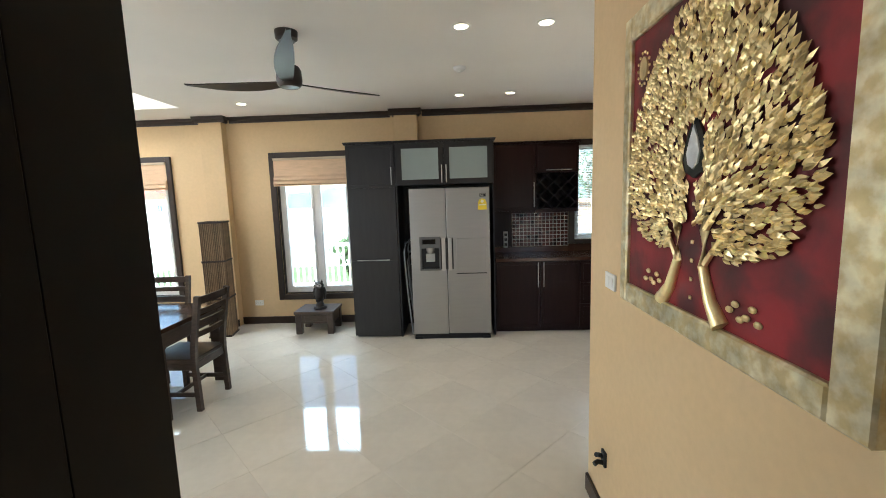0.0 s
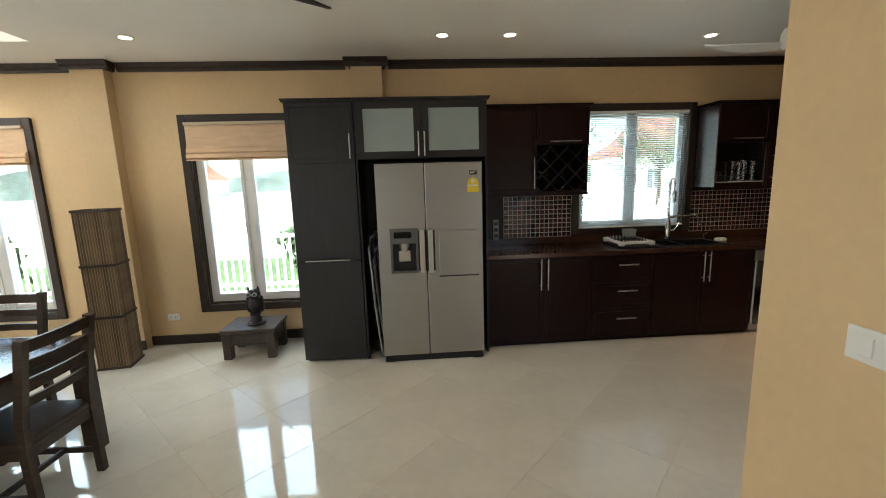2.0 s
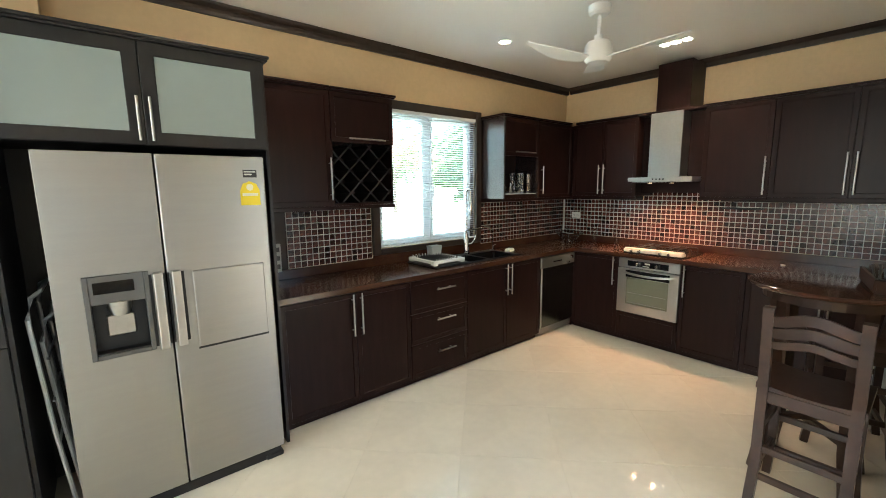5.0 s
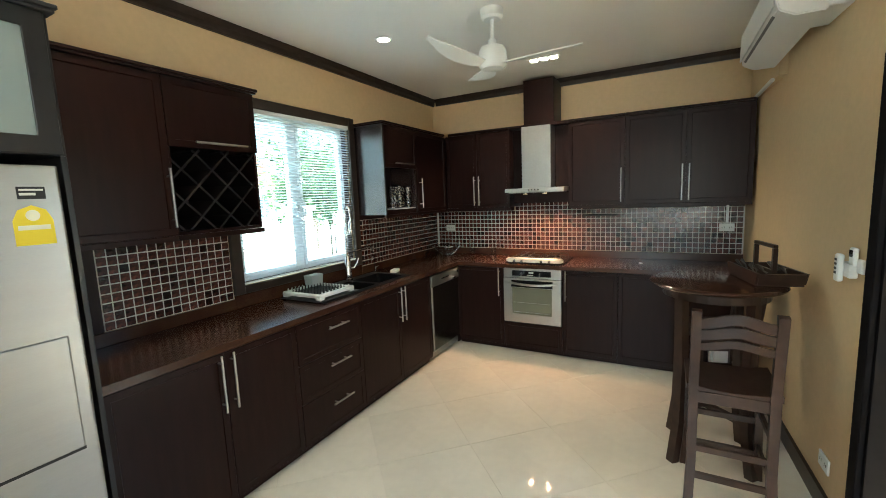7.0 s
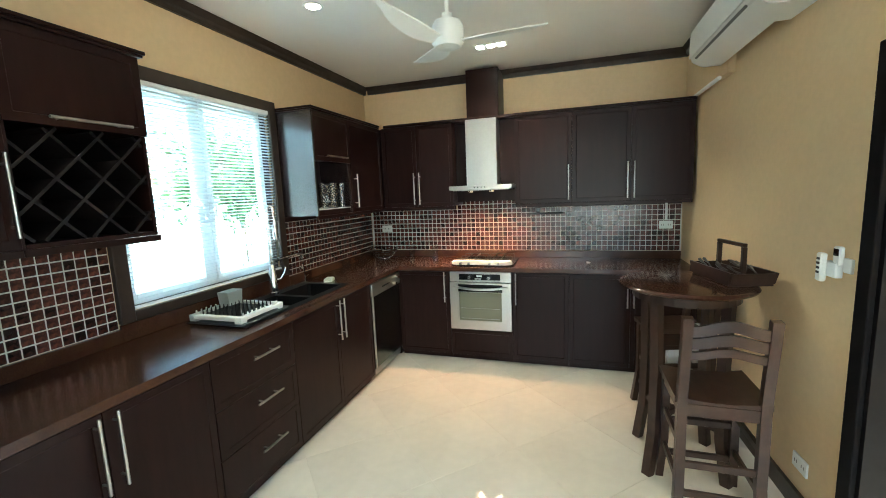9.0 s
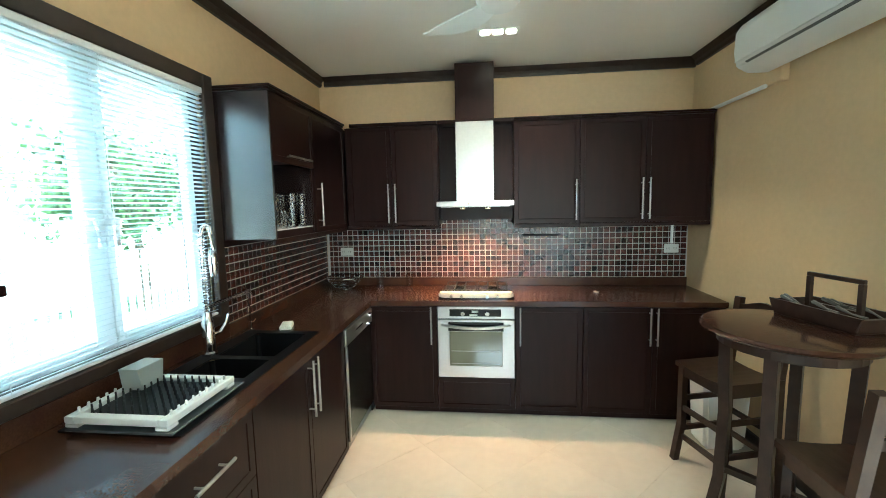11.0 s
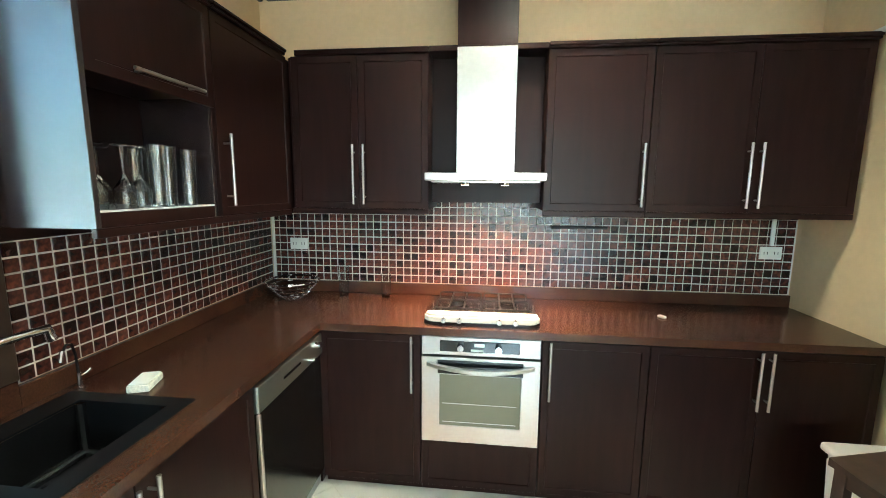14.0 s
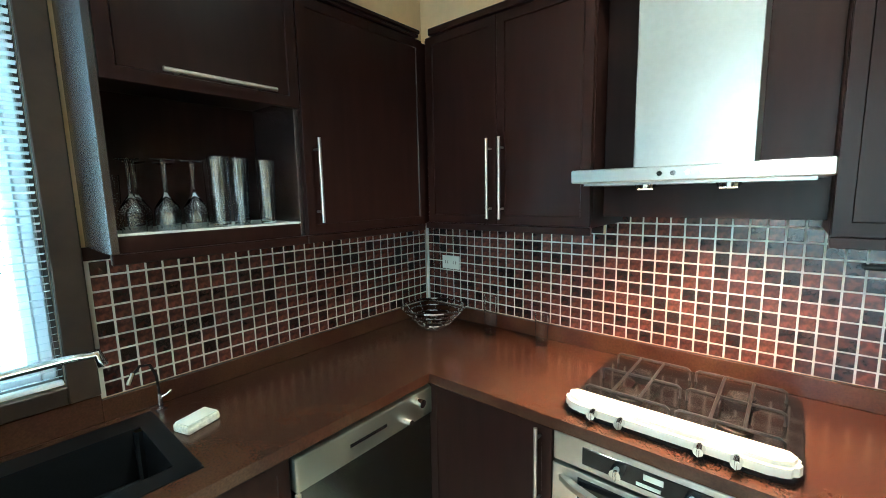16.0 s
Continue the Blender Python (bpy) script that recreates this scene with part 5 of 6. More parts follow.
part("drop", bm, mat("silver_drop", (.55, .56, .57), .35), dk, "pale drop-shaped inlay")
bm = bmesh.new()
for k in range(14):
    a = 2 * math.pi * k / 14
    x, z = .14 + .045 * math.cos(a), .87 + .055 * math.sin(a)
    ball(bm, x, -.032, z, .006, .004, .006, 6, 4)
bb = [(.14 + .03 * math.cos(2 * math.pi * k / 20), .87 + .04 * math.sin(2 * math.pi * k / 20)) for k in range(20)]
extrude_poly(bm, bb, 'y', -.034, -.028)
part("sun_disc", bm, GOLD, u)
for k in range(7):
    boxpart("stud", GOLD, u, (cx - .006, cx + .006, -.033, -.027, fb + .04 + k * .055, fb + .052 + k * .055))
for s in (-1, 1):
    for k in range(6):
        bm = bmesh.new()
        ball(bm, cx + s * (.18 + .02 * k), -.033, fb + .06 + .02 * math.sin(k * 2.0), .014, .006, .009, 8, 5)
        part("petal", bm, GOLD, u)


# ---- switches and sockets ----
def wall_plate(name, label, m, w=.12, h=.075, kind="switch"):
    u = thing(name, label, name.split("_")[-1], m)
    bm = bmesh.new(); box(bm, -w / 2, w / 2, -.010, -.0005, -h / 2, h / 2, .003, 2)
    pl = part("plate", bm, WHITEP, u)
    if kind == "switch":
        for k in range(2):
            bm = bmesh.new(); box(bm, -w * .36 + k * w * .37, -w * .36 + k * w * .37 + w * .33, -.0135, -.0101, -h * .3, h * .3, .0015)
            part("rocker", bm, WHITEP, u)
    else:
        for k in (-1, 1):
            for q in (-.009, .009):
                bm = bmesh.new(); box(bm, k * w * .24 + q - .0018, k * w * .24 + q + .0018, -.0106, -.0099, -.008, .008)
                part("slot", bm, BLACKM, pl)
    return u


FACE_N = lambda x, z: pose(x, YB, z)
FACE_E = lambda y, z: pose(XH - .009, y, z, 0, 0, -90)
FACE_S = lambda x, z: pose(x, skew(x + .05), z, 0, 0, 182.4)
wall_plate("light_switch", "white double light switch on the beige wall", pose(XC, 1.865, 1.275, 0, 0, -90))
wall_plate("wall_socket", "white double socket low on the beige wall", FACE_N(-2.85, .30), kind="socket")
wall_plate("wall_socket", "white double socket on the tiled splashback", FACE_E(5.31, 1.245), kind="socket")
wall_plate("wall_socket", "white double socket with cable on the tiles", FACE_E(2.405, 1.25), kind="socket")
wall_plate("wall_socket", "white socket low on the wall by the doorway", FACE_S(2.25, .25), kind="socket")
u = thing("cable_trunking", "white cable trunking above the socket", "trunking", FACE_E(2.405, 1.2925))
bm = bmesh.new(); box(bm, -.011, .011, -.012, -.0005, 0, .175, .002)
part("channel", bm, WHITEP, u)
u = thing("cable_trunking", "white cable trunking in the tiled corner", "trunking", FACE_E(5.485, 1.0))
bm = bmesh.new(); box(bm, -.008, .008, -.012, -.0005, 0, .46, .002)
part("channel", bm, WHITEP, u)
u = thing("remote_control", "white remote controls in a wall holder", "remote control", FACE_S(2.10, 1.275))
bm = bmesh.new(); box(bm, -.06, .02, -.03, -.0005, -.06, .005, .004)
part("holder", bm, WHITEP, u)
bm = bmesh.new(); box(bm, -.012, .032, -.026, -.006, -.005, .075, .005)
r1 = part("handset", bm, WHITEP, u)
bm = bmesh.new(); box(bm, -.006, .026, -.0275, -.0255, .035, .065)
part("screen", bm, BLACKG, r1)
bm = bmesh.new(); box(bm, -.07, -.03, -.055, -.0305, -.085, .04, .006)
r2 = part("handset", bm, WHITEP, u)
for k in range(4):
    bm = bmesh.new(); box(bm, -.060, -.040, -.057, -.0545, -.05 + k * .02, -.04 + k * .02)
    part("button", bm, BLACKM, r2)
bm = bmesh.new(); box(bm, .035, .085, -.014, -.0005, -.03, .03, .003)
part("switch_plate", bm, WHITEP, u)
bm = bmesh.new()
tube(bm, [(-.01, -.012, 0), (-.01, -.03, .005), (.01, -.05, .02)], .012); tube(bm, [(.0, -.012, -.03), (.0, -.04, -.025), (.012, -.06, -.03)], .012); box(bm, -.03, .02, -.014, -.0005, -.05, .03, .003)
solid("door_stop", bm, BLACKM, "small black wall-mounted door stop", "door stop", pose(XC, 1.90, .37, 0, 0, -90), smooth=True)

# ---- things on the worktop ----
Z = CTT
BINX, BINY = 3.44, 2.44
u = thing("kitchen_sink", "black composite double-bowl sink with drainboard", "sink", pose(SX0, SY0, Z))
L, D = SX1 - SX0, SY1 - SY0
SNK = mat("sink_composite", (.007, .007, .008), .36, spec=.3, grain=.3, grain_scale=220)
bm = bmesh.new()
b1, b2 = (.44, .655, .05, D - .075), (.70, L - .04, .05, D - .075)
xs = [0, b1[0], b1[1], b2[0], b2[1], L]
rz0, rz1 = -.002, .004
box(bm, -.012, b1[0], -.012, D + .012, rz0, rz1); box(bm, b1[1], b2[0], -.012, D + .012, rz0, rz1); box(bm, b2[1], L + .012, -.012, D + .012, rz0, rz1)
for b in (b1, b2):
    box(bm, b[0], b[1], -.012, b[2], rz0, rz1); box(bm, b[0], b[1], b[3], D + .012, rz0, rz1)
bmesh.ops.remove_doubles(bm, verts=bm.verts, dist=1e-5)
part("rim", bm, SNK, u)
for b, dep in ((b1, .14), (b2, .18)):
    bm = bmesh.new()
    t = .006
    box(bm, b[0] - .001, b[1] + .001, b[2] - .001, b[3] + .001, -dep, rz0 - .001)
    top = max(bm.faces, key=lambda q: q.calc_center_median().z)
    bmesh.ops.delete(bm, geom=[top], context='FACES')
    low = [q for q in bm.edges if all(v.co.z < -dep + .001 for v in q.verts)] + [q for q in bm.edges if abs(q.verts[0].co.z - q.verts[1].co.z) > .05]
    bmesh.ops.bevel(bm, geom=low, offset=.02, segments=3, affect='EDGES')
    bw = part("bowl", bm, SNK, u, smooth=True)
    bm = bmesh.new(); lathe(bm, [(.0001, .004), (.03, .003), (.042, .006), (.045, 0)], (b[0] + b[1]) / 2, (b[2] + b[3]) / 2, -dep + t, 20)
    part("drain", bm, CHROME, bw, smooth=True)
bm = bmesh.new()
for k in range(9):
    box(bm, .05, .40, .06 + k * .036, .072 + k * .036, rz1 - .001, rz1 + .003, .001)
part("drainboard_ribs", bm, SNK, u)
# spring faucet
fx, fy = 2.475, 5.395
u = thing("kitchen_faucet", "chrome spring kitchen faucet with swivel arm", "faucet", pose(fx, fy, Z + .009))
bm = bmesh.new(); lathe(bm, [(.036, 0), (.036, .012), (.029, .02), (.029, .17), (.024, .18), (.02, .22)], 0, 0, 0, 20)
part("body", bm, CHROME, u, smooth=True)
bm = bmesh.new()
tube(bm, [(0, 0, .15), (0, 0, .60), (0, -.012, .645), (.010, -.025, .660), (.022, -.034, .650), (.028, -.036, .61), (.028, -.036, .52)], .010, 10)
part("riser", bm, CHROME, u, smooth=True)
bm = bmesh.new()
n = 260
tube(bm, [(.016 * math.cos(i * .75), .016 * math.sin(i * .75), .20 + .42 * i / n) for i in range(n)], .003, 5)
part("spring", bm, CHROME, u, smooth=True)
bm = bmesh.new(); lathe(bm, [(.012, .40), (.019, .42), (.021, .51), (.012, .53)], .028, -.036, 0, 14)
part("spray_head", bm, CHROME, u, smooth=True)
bm = bmesh.new(); tube(bm, [(0, 0, .245), (.06, -.01, .250), (.24, -.04, .262), (.29, -.05, .264), (.30, -.052, .225)], [.015, .012, .012, .015, .014], 10)
part("spout", bm, CHROME, u, smooth=True)
bm = bmesh.new(); tube(bm, [(.02, -.01, .10), (.05, -.03, .105), (.075, -.05, .15), (.085, -.055, .19)], [.011, .009, .008, .006], 8)
part("lever", bm, CHROME, u, smooth=True)
u = thing("filter_tap", "small chrome filter tap with a thin black neck", "tap", pose(2.925, 5.445, Z))
bm = bmesh.new(); lathe(bm, [(.018, 0), (.018, .005), (.008, .010), (.008, .055), (.0001, .056)], 0, 0, 0, 14); tube(bm, [(0, 0, .04), (.02, -.01, .05), (.03, -.015, .06)], .005)
part("valve", bm, CHROME, u, smooth=True)
bm = bmesh.new(); tube(bm, [(0, 0, .05), (-.003, 0, .12), (-.02, -.01, .165), (-.05, -.025, .175), (-.075, -.035, .155)], .0045, 8)
part("neck", bm, BLACKG, u, smooth=True)
bm = bmesh.new(); tube(bm, [(-.072, -.034, .162), (-.088, -.042, .13)], .007, 8)
part("nozzle", bm, CHROME, u, smooth=True)
# white waste bin by the end of the cabinets
u = thing("waste_bin", "white plastic waste bin beside the bar stool", "bin", pose(BINX, BINY, 0))
bm = bmesh.new()
vs = box(bm, -.12, .12, -.15, .15, 0, .50)
for v in bm.verts:
    if v.co.z < .1:
        v.co.x *= .85; v.co.y *= .85
bmesh.ops.bevel(bm, geom=list(bm.edges), offset=.025, segments=3, affect='EDGES')
part("body", bm, WHITEP, u, smooth=True)
bm = bmesh.new(); box(bm, -.13, .13, -.16, .16, .496, .535, .018, 3)
part("lid", bm, WHITEP, u, smooth=True)
# dish rack
u = thing("dish_rack", "white and black plastic dish rack on the drainboard", "dish rack", pose(1.76, 5.03, Z + .012))
RW, RD = .36, .38
bm = bmesh.new(); box(bm, -.01, RW + .03, -.02, RD - .01, .0, .008, .003)
part("tray", bm, mat("grey_tray", (.06, .07, .075), .3), u, "dark grey drip tray")
bm = bmesh.new()
for a, b, c, d in ((0, RW, 0, .035), (0, RW, RD - .035, RD), (0, .035, .035, RD - .035), (RW - .035, RW, .035, RD - .035)):
    box(bm, a, b, c, d, .022, .048, .006, 2)
for x in (.0, RW - .05):
    for y in (.0, RD - .05):
        box(bm, x, x + .05, y, y + .05, .008, .024, .004)
part("rim", bm, WHITEP, u, "white plastic rim")
bm = bmesh.new()
box(bm, .03, RW - .03, .03, RD - .03, .026, .032)
for k in range(9):
    for q in range(10):
        cyl(bm, .055 + k * .031, .05 + q * .031, .032, .0045, .003, .035, 6)
part("prong_mat", bm, BLACKM, u, "black plate prongs")["kind"] = "stuff"
for k in range(9):
    for y in (.018, RD - .018):
        bm = bmesh.new(); cyl(bm, .04 + k * .035, y, .046, .006, .004, .018, 6)
        part("peg", bm, WHITEP, u)
bm = bmesh.new()
extrude_poly(bm, [(.20, .05), (.30, .05), (.312, .135), (.188, .135)], 'y', RD - .11, RD - .03)
cu = part("cutlery_cup", bm, mat("translucent_plastic", (.55, .60, .58), .35, spec=.4, trans=.55), u, "pale cutlery cup")
# sponge
bm = bmesh.new(); box(bm, -.055, .055, -.035, .035, 0, .026, .008, 2)
sp_ = thing("sponge", "pale cream sponge on the dark worktop", "sponge", pose(2.965, 5.235, Z, 0, 0, 18))
part("foam", bm, mat("sponge_foam", (.84, .82, .72), .9, grain=.2, grain_scale=90, bump=.6, bump_scale=90), sp_)
bm = bmesh.new(); box(bm, -.05, .05, -.03, .03, .0265, .030, .001)
part("scourer", bm, mat("sponge_top", (.80, .80, .74), .95, bump=.5, bump_scale=120), sp_)
# bowl stand of wire
u = thing("wire_bowl", "chrome wire fruit bowl in the worktop corner", "bowl", pose(4.13, 5.27, Z))
for rr, zz, th in ((.05, .006, .006), (.115, .06, .005), (.165, .115, .007), (.09, .03, .005), (.14, .085, .005)):
    bm = bmesh.new(); tube(bm, [(rr * math.cos(2 * math.pi * k / 28), rr * math.sin(2 * math.pi * k / 28), zz) for k in range(28)], th, 6, True)
    part("ring", bm, CHROME, u, smooth=True)
for k in range(10):
    a = 2 * math.pi * k / 10
    bm = bmesh.new(); tube(bm, [(r_ * math.cos(a), r_ * math.sin(a), z_) for r_, z_ in ((.05, .006), (.09, .03), (.115, .06), (.14, .085), (.165, .115))], .0025, 5)
    part("wire", bm, CHROME, u, smooth=True)


def drinking_glass(x, y, z, r, h, label, tilt=None, grp="glasses in the niche"):
    u = thing("drinking_glass", label, "glass", pose(x, y, z), group=grp)
    bm = bmesh.new()
    lathe(bm, [(r * .8, 0), (r, h), (r - .002, h), (r * .8 - .002, .008), (.0001, .008)], 0, 0, 0, 18)
    part("vessel", bm, GLASS, u, smooth=True)
    return u


def wine_glass(x, y, z, r, h, flip=True):
    u = thing("wine_glass", "clear stemmed wine glass standing upside down", "glass", pose(x, y, z + (h if flip else 0), 180 if flip else 0), group="glasses in the niche")
    bm = bmesh.new()
    lathe(bm, [(.0001, 0), (r * .85, .0), (r * .85, .003), (.005, .008), (.0035, h * .45), (.008, h * .5), (r * .9, h * .68), (r, h * .8), (r * .85, h), (r * .85 - .0015, h), (r - .0015, h * .8), (r * .88, h * .685), (.0001, h * .52)], 0, 0, 0, 18)
    part("vessel", bm, GLASS, u, smooth=True)


drinking_glass(4.22, 4.97, Z, .035, .20, "tall clear glass jar on the worktop", grp="glasses on the worktop")
drinking_glass(4.24, 4.70, Z, .033, .15, "ribbed clear glass tumbler on the worktop", grp="glasses on the worktop")
NZ = UB + .0525
for x, y in ((2.865, 5.24), (2.94, 5.21), (3.02, 5.23), (2.90, 5.33), (2.98, 5.34)):
    wine_glass(x, y, NZ, .034, .20)
for x, y, h in ((3.09, 5.22, .215), (3.16, 5.24, .215), (3.24, 5.22, .21), (3.12, 5.34, .215), (3.21, 5.35, .21), (2.84, 5.36, .16)):
    drinking_glass(x, y, NZ, .030, h, "tall clear drinking glass in the niche")
# utensil rail
u = thing("utensil_rail", "short dark metal rail on the tiled splashback", "rail", FACE_E(3.51, 1.383))
bm = bmesh.new(); tube(bm, [(-.165, -.025, 0), (.165, -.025, 0)], .009, 10)
part("bar", bm, BLACKM, u, smooth=True)
for x in (-.14, .14):
    bm = bmesh.new(); tube(bm, [(x, -.0005, 0), (x, -.025, 0)], .008, 8)
    part("bracket", bm, BLACKM, u)
bm = bmesh.new(); box(bm, -.022, .022, -.014, .014, 0, .012, .004)
solid("bottle_cap", bm, WHITEP, "small white lid lying on the worktop", "lid", pose(4.02, 3.11, Z, 0, 0, 25))

# wooden carry tray on the bar table
u = thing("serving_caddy", "dark wooden carry tray with a tall handle", "caddy", pose(2.64, 2.40, BZ, 0, 0, 12))
bm = bmesh.new()
box(bm, -.19, .19, -.11, .11, 0, .012, .002)
part("base", bm, STOOLWOOD, u)
for s in (-1, 1):
    bm = bmesh.new(); extrude_poly(bm, [(-.19, .012), (.19, .012), (.215, .075), (-.215, .075)], 'y', s * .11 - .006, s * .11 + .006)
    part("side", bm, STOOLWOOD, u)
    bm = bmesh.new(); sweep(bm, [(s * .19, 0, .012), (s * .205, 0, .07)], .104, .006, (1, 0, 0))
    part("end", bm, STOOLWOOD, u)
bm = bmesh.new()
for s in (-1, 1):
    box(bm, s * .115 - .011, s * .115 + .011, -.011, .011, .012, .198, .002)
box(bm, -.126, .126, -.0105, .0105, .198, .218, .003)
part("handle", bm, STOOLWOOD, u)
bm = bmesh.new(); box(bm, -.104, .104, -.006, .006, .012, .075)
part("divider", bm, STOOLWOOD, u)
bm = bmesh.new()
rng = random.Random(9)
for k in range(9):
    x, y = rng.uniform(-.15, .15), rng.choice((-.06, .06)) + rng.uniform(-.02, .02)
    a = rng.uniform(-.5, .5)
    tube(bm, [(x - .07 * math.cos(a), y - .03 * math.sin(a), .03 + .05 * rng.random()), (x, y, .07), (x + .07 * math.cos(a), y + .03 * math.sin(a), .085)], [.006, .004, .010], 6)
solid("cutlery", bm, mat("dull_cutlery", (.12, .12, .12), .35, metal=.6), "assorted dull cutlery lying in the carry tray", "cutlery", pose(2.64, 2.40, BZ, 0, 0, 12), kind="stuff")

# ---- outside ----
GZ = -.35
GROUND = mat("ground", (.66, .64, .58), .9, var=.2, var_scale=.3, grain=.2, grain_scale=4)
bm = bmesh.new()
for d in ((-600, 600, YB + .16, 900), (-600, -9.15, -600, YB + .16), (XH + .15, 600, -600, YB + .16), (-9.15, XH + .15, -600, -1.75)):
    box(bm, d[0], d[1], d[2], d[3], GZ - .2, GZ)
box(bm, XC + .13, XH + .15, -1.75, YR - .12, GZ - .2, GZ)
solid("ground", bm, GROUND, "pale dry ground around the house", "ground", kind="structure")
PAVE = mat("terrace", (.74, .73, .70), .7, var=.1, grain=.1, grain_scale=12)
bm = bmesh.new(); box(bm, -10, 8, YB + .16, 7.9, GZ, -.04)
solid("terrace", bm, PAVE, "pale paved terrace behind the house", "terrace", kind="structure")
bm = bmesh.new(); box(bm, XC + .13, 3.6, -1.6, YR - .12, GZ, -.03)
solid("pavement", bm, PAVE, "pale paved patio outside the doorway", "patio", kind="structure")
bm = bmesh.new(); box(bm, .8, 6.0, -1.8, -1.65, GZ, 2.0)
solid("garden_wall", bm, mat("white_render", (.78, .78, .75), .8, var=.05), "white rendered garden wall", "wall", kind="structure")
LAWN = mat("lawn", (.10, .15, .06), .9, var=.3, var_scale=1.5, grain=.4, grain_scale=30, bump=.5, bump_scale=40)
bm = bmesh.new(); box(bm, -14, 12, 7.9, 12.5, GZ, GZ + .03)
solid("lawn", bm, LAWN, "rough green lawn beyond the terrace railing", "lawn", kind="structure")
# terrace railing
FW = mat("white_rail", (.78, .78, .76), .5, var=.05)
u = thing("railing", "white baluster railing along the terrace", "railing", pose(-9, 7.8, -.04))
for z in (.08, .861):
    bm = bmesh.new(); box(bm, 0, 9.2, -.03 if z > .5 else .0185, .03 if z > .5 else .04, z, z + .06, .004)
    part("rail", bm, FW, u)
bm = bmesh.new(); box(bm, -.018, .018, -.018, .018, 0, .86)
BAL = mesh_of("baluster", bm, FW)
for k in range(80):
    piece("baluster", BAL, u, .06 + k * .115, 0, 0)
# tall picket fence behind the kitchen
u = thing("fence", "white metal picket fence between rendered posts", "fence", pose(.3, 7.8, -.04))
for z in (.15, 1.12):
    bm = bmesh.new(); box(bm, 0, 7.6, -.02, .02, z, z + .05, .003)
    part("rail", bm, FW, u)
bm = bmesh.new(); box(bm, -.022, .022, -.012, .012, .05, 1.28)
PK = mesh_of("picket", bm, FW)
for k in range(76):
    piece("picket", PK, u, .05 + k * .1, 0, 0)
BRN = mat("brown_render", (.42, .29, .22), .8, var=.1)
for k in range(5):
    bm = bmesh.new(); box(bm, .0 + 1.85 * k, .28 + 1.85 * k, -.16, .12, 0, 1.55, .01); box(bm, -.04 + 1.85 * k, .32 + 1.85 * k, -.2, .16, 1.55, 1.63, .01)
    part("post", bm, BRN if k % 2 else FW, u)


def house(x, y, w, d, h, roof):
    u = thing("house", "white neighbouring house with steep tiled roof", "house", pose(x, y, GZ), group="neighbouring houses")
    bm = bmesh.new(); box(bm, -w / 2, w / 2, -d / 2, d / 2, 0, h)
    part("wall", bm, mat("house_wall", (.72, .70, .64), .8, var=.05, var_scale=.5), u)
    bm = bmesh.new()
    extrude_poly(bm, [(-w / 2 - .7, h - .1), (-w / 4, h + w * .16), (0, h + w * .42), (w / 4, h + w * .16), (w / 2 + .7, h - .1)], 'y', -d / 2 - .6, d / 2 + .6)
    rf = part("roof", bm, mat("roof_%d" % round(roof[0] * 100), roof, .7, var=.15, grain=.2, grain_scale=6), u, "steep tiled roof")
    bm = bmesh.new(); tube(bm, [(0, -d / 2 - .6, h + w * .42), (0, -d / 2 - .7, h + w * .5), (.1, -d / 2 - .75, h + w * .56)], [.12, .08, .03], 6)
    part("finial", bm, FW, rf)
    for k in (-1, 1):
        bm = bmesh.new(); box(bm, k * w * .25 - .5, k * w * .25 + .5, -d / 2 - .03, -d / 2 + .02, 1.0, 2.3)
        wd = part("window", bm, mat("far_glass", (.10, .13, .15), .15), u)
        bm = bmesh.new()
        for q in (-.5, 0, .5):
            box(bm, k * w * .25 + q - .04, k * w * .25 + q + .04, -d / 2 - .06, -d / 2 - .031, 1.0, 2.3)
        part("frame", bm, FW, wd)
    bm = bmesh.new(); box(bm, -.5, .5, -d / 2 - .04, -d / 2 + .02, 0, 2.1)
    part("door", bm, BRN, u)


for x, y, w, h, c in ((-13, 74, 8, 3.2, (.32, .12, .08)), (-44, 90, 9, 3.4, (.36, .15, .10)), (19, 33, 8, 3.4, (.30, .12, .09)), (36, 52, 9, 3.4, (.34, .14, .10)), (-62, 84, 9, 3.5, (.30, .12, .08))):
    house(x, y, w, 6, h, c)
LEAF = mat("leaf", (.060, .11, .035), .6, random_tone=.35, island=True)
BARK = mat("bark", (.12, .09, .06), .9, var=.2, grain=.3, grain_scale=20)


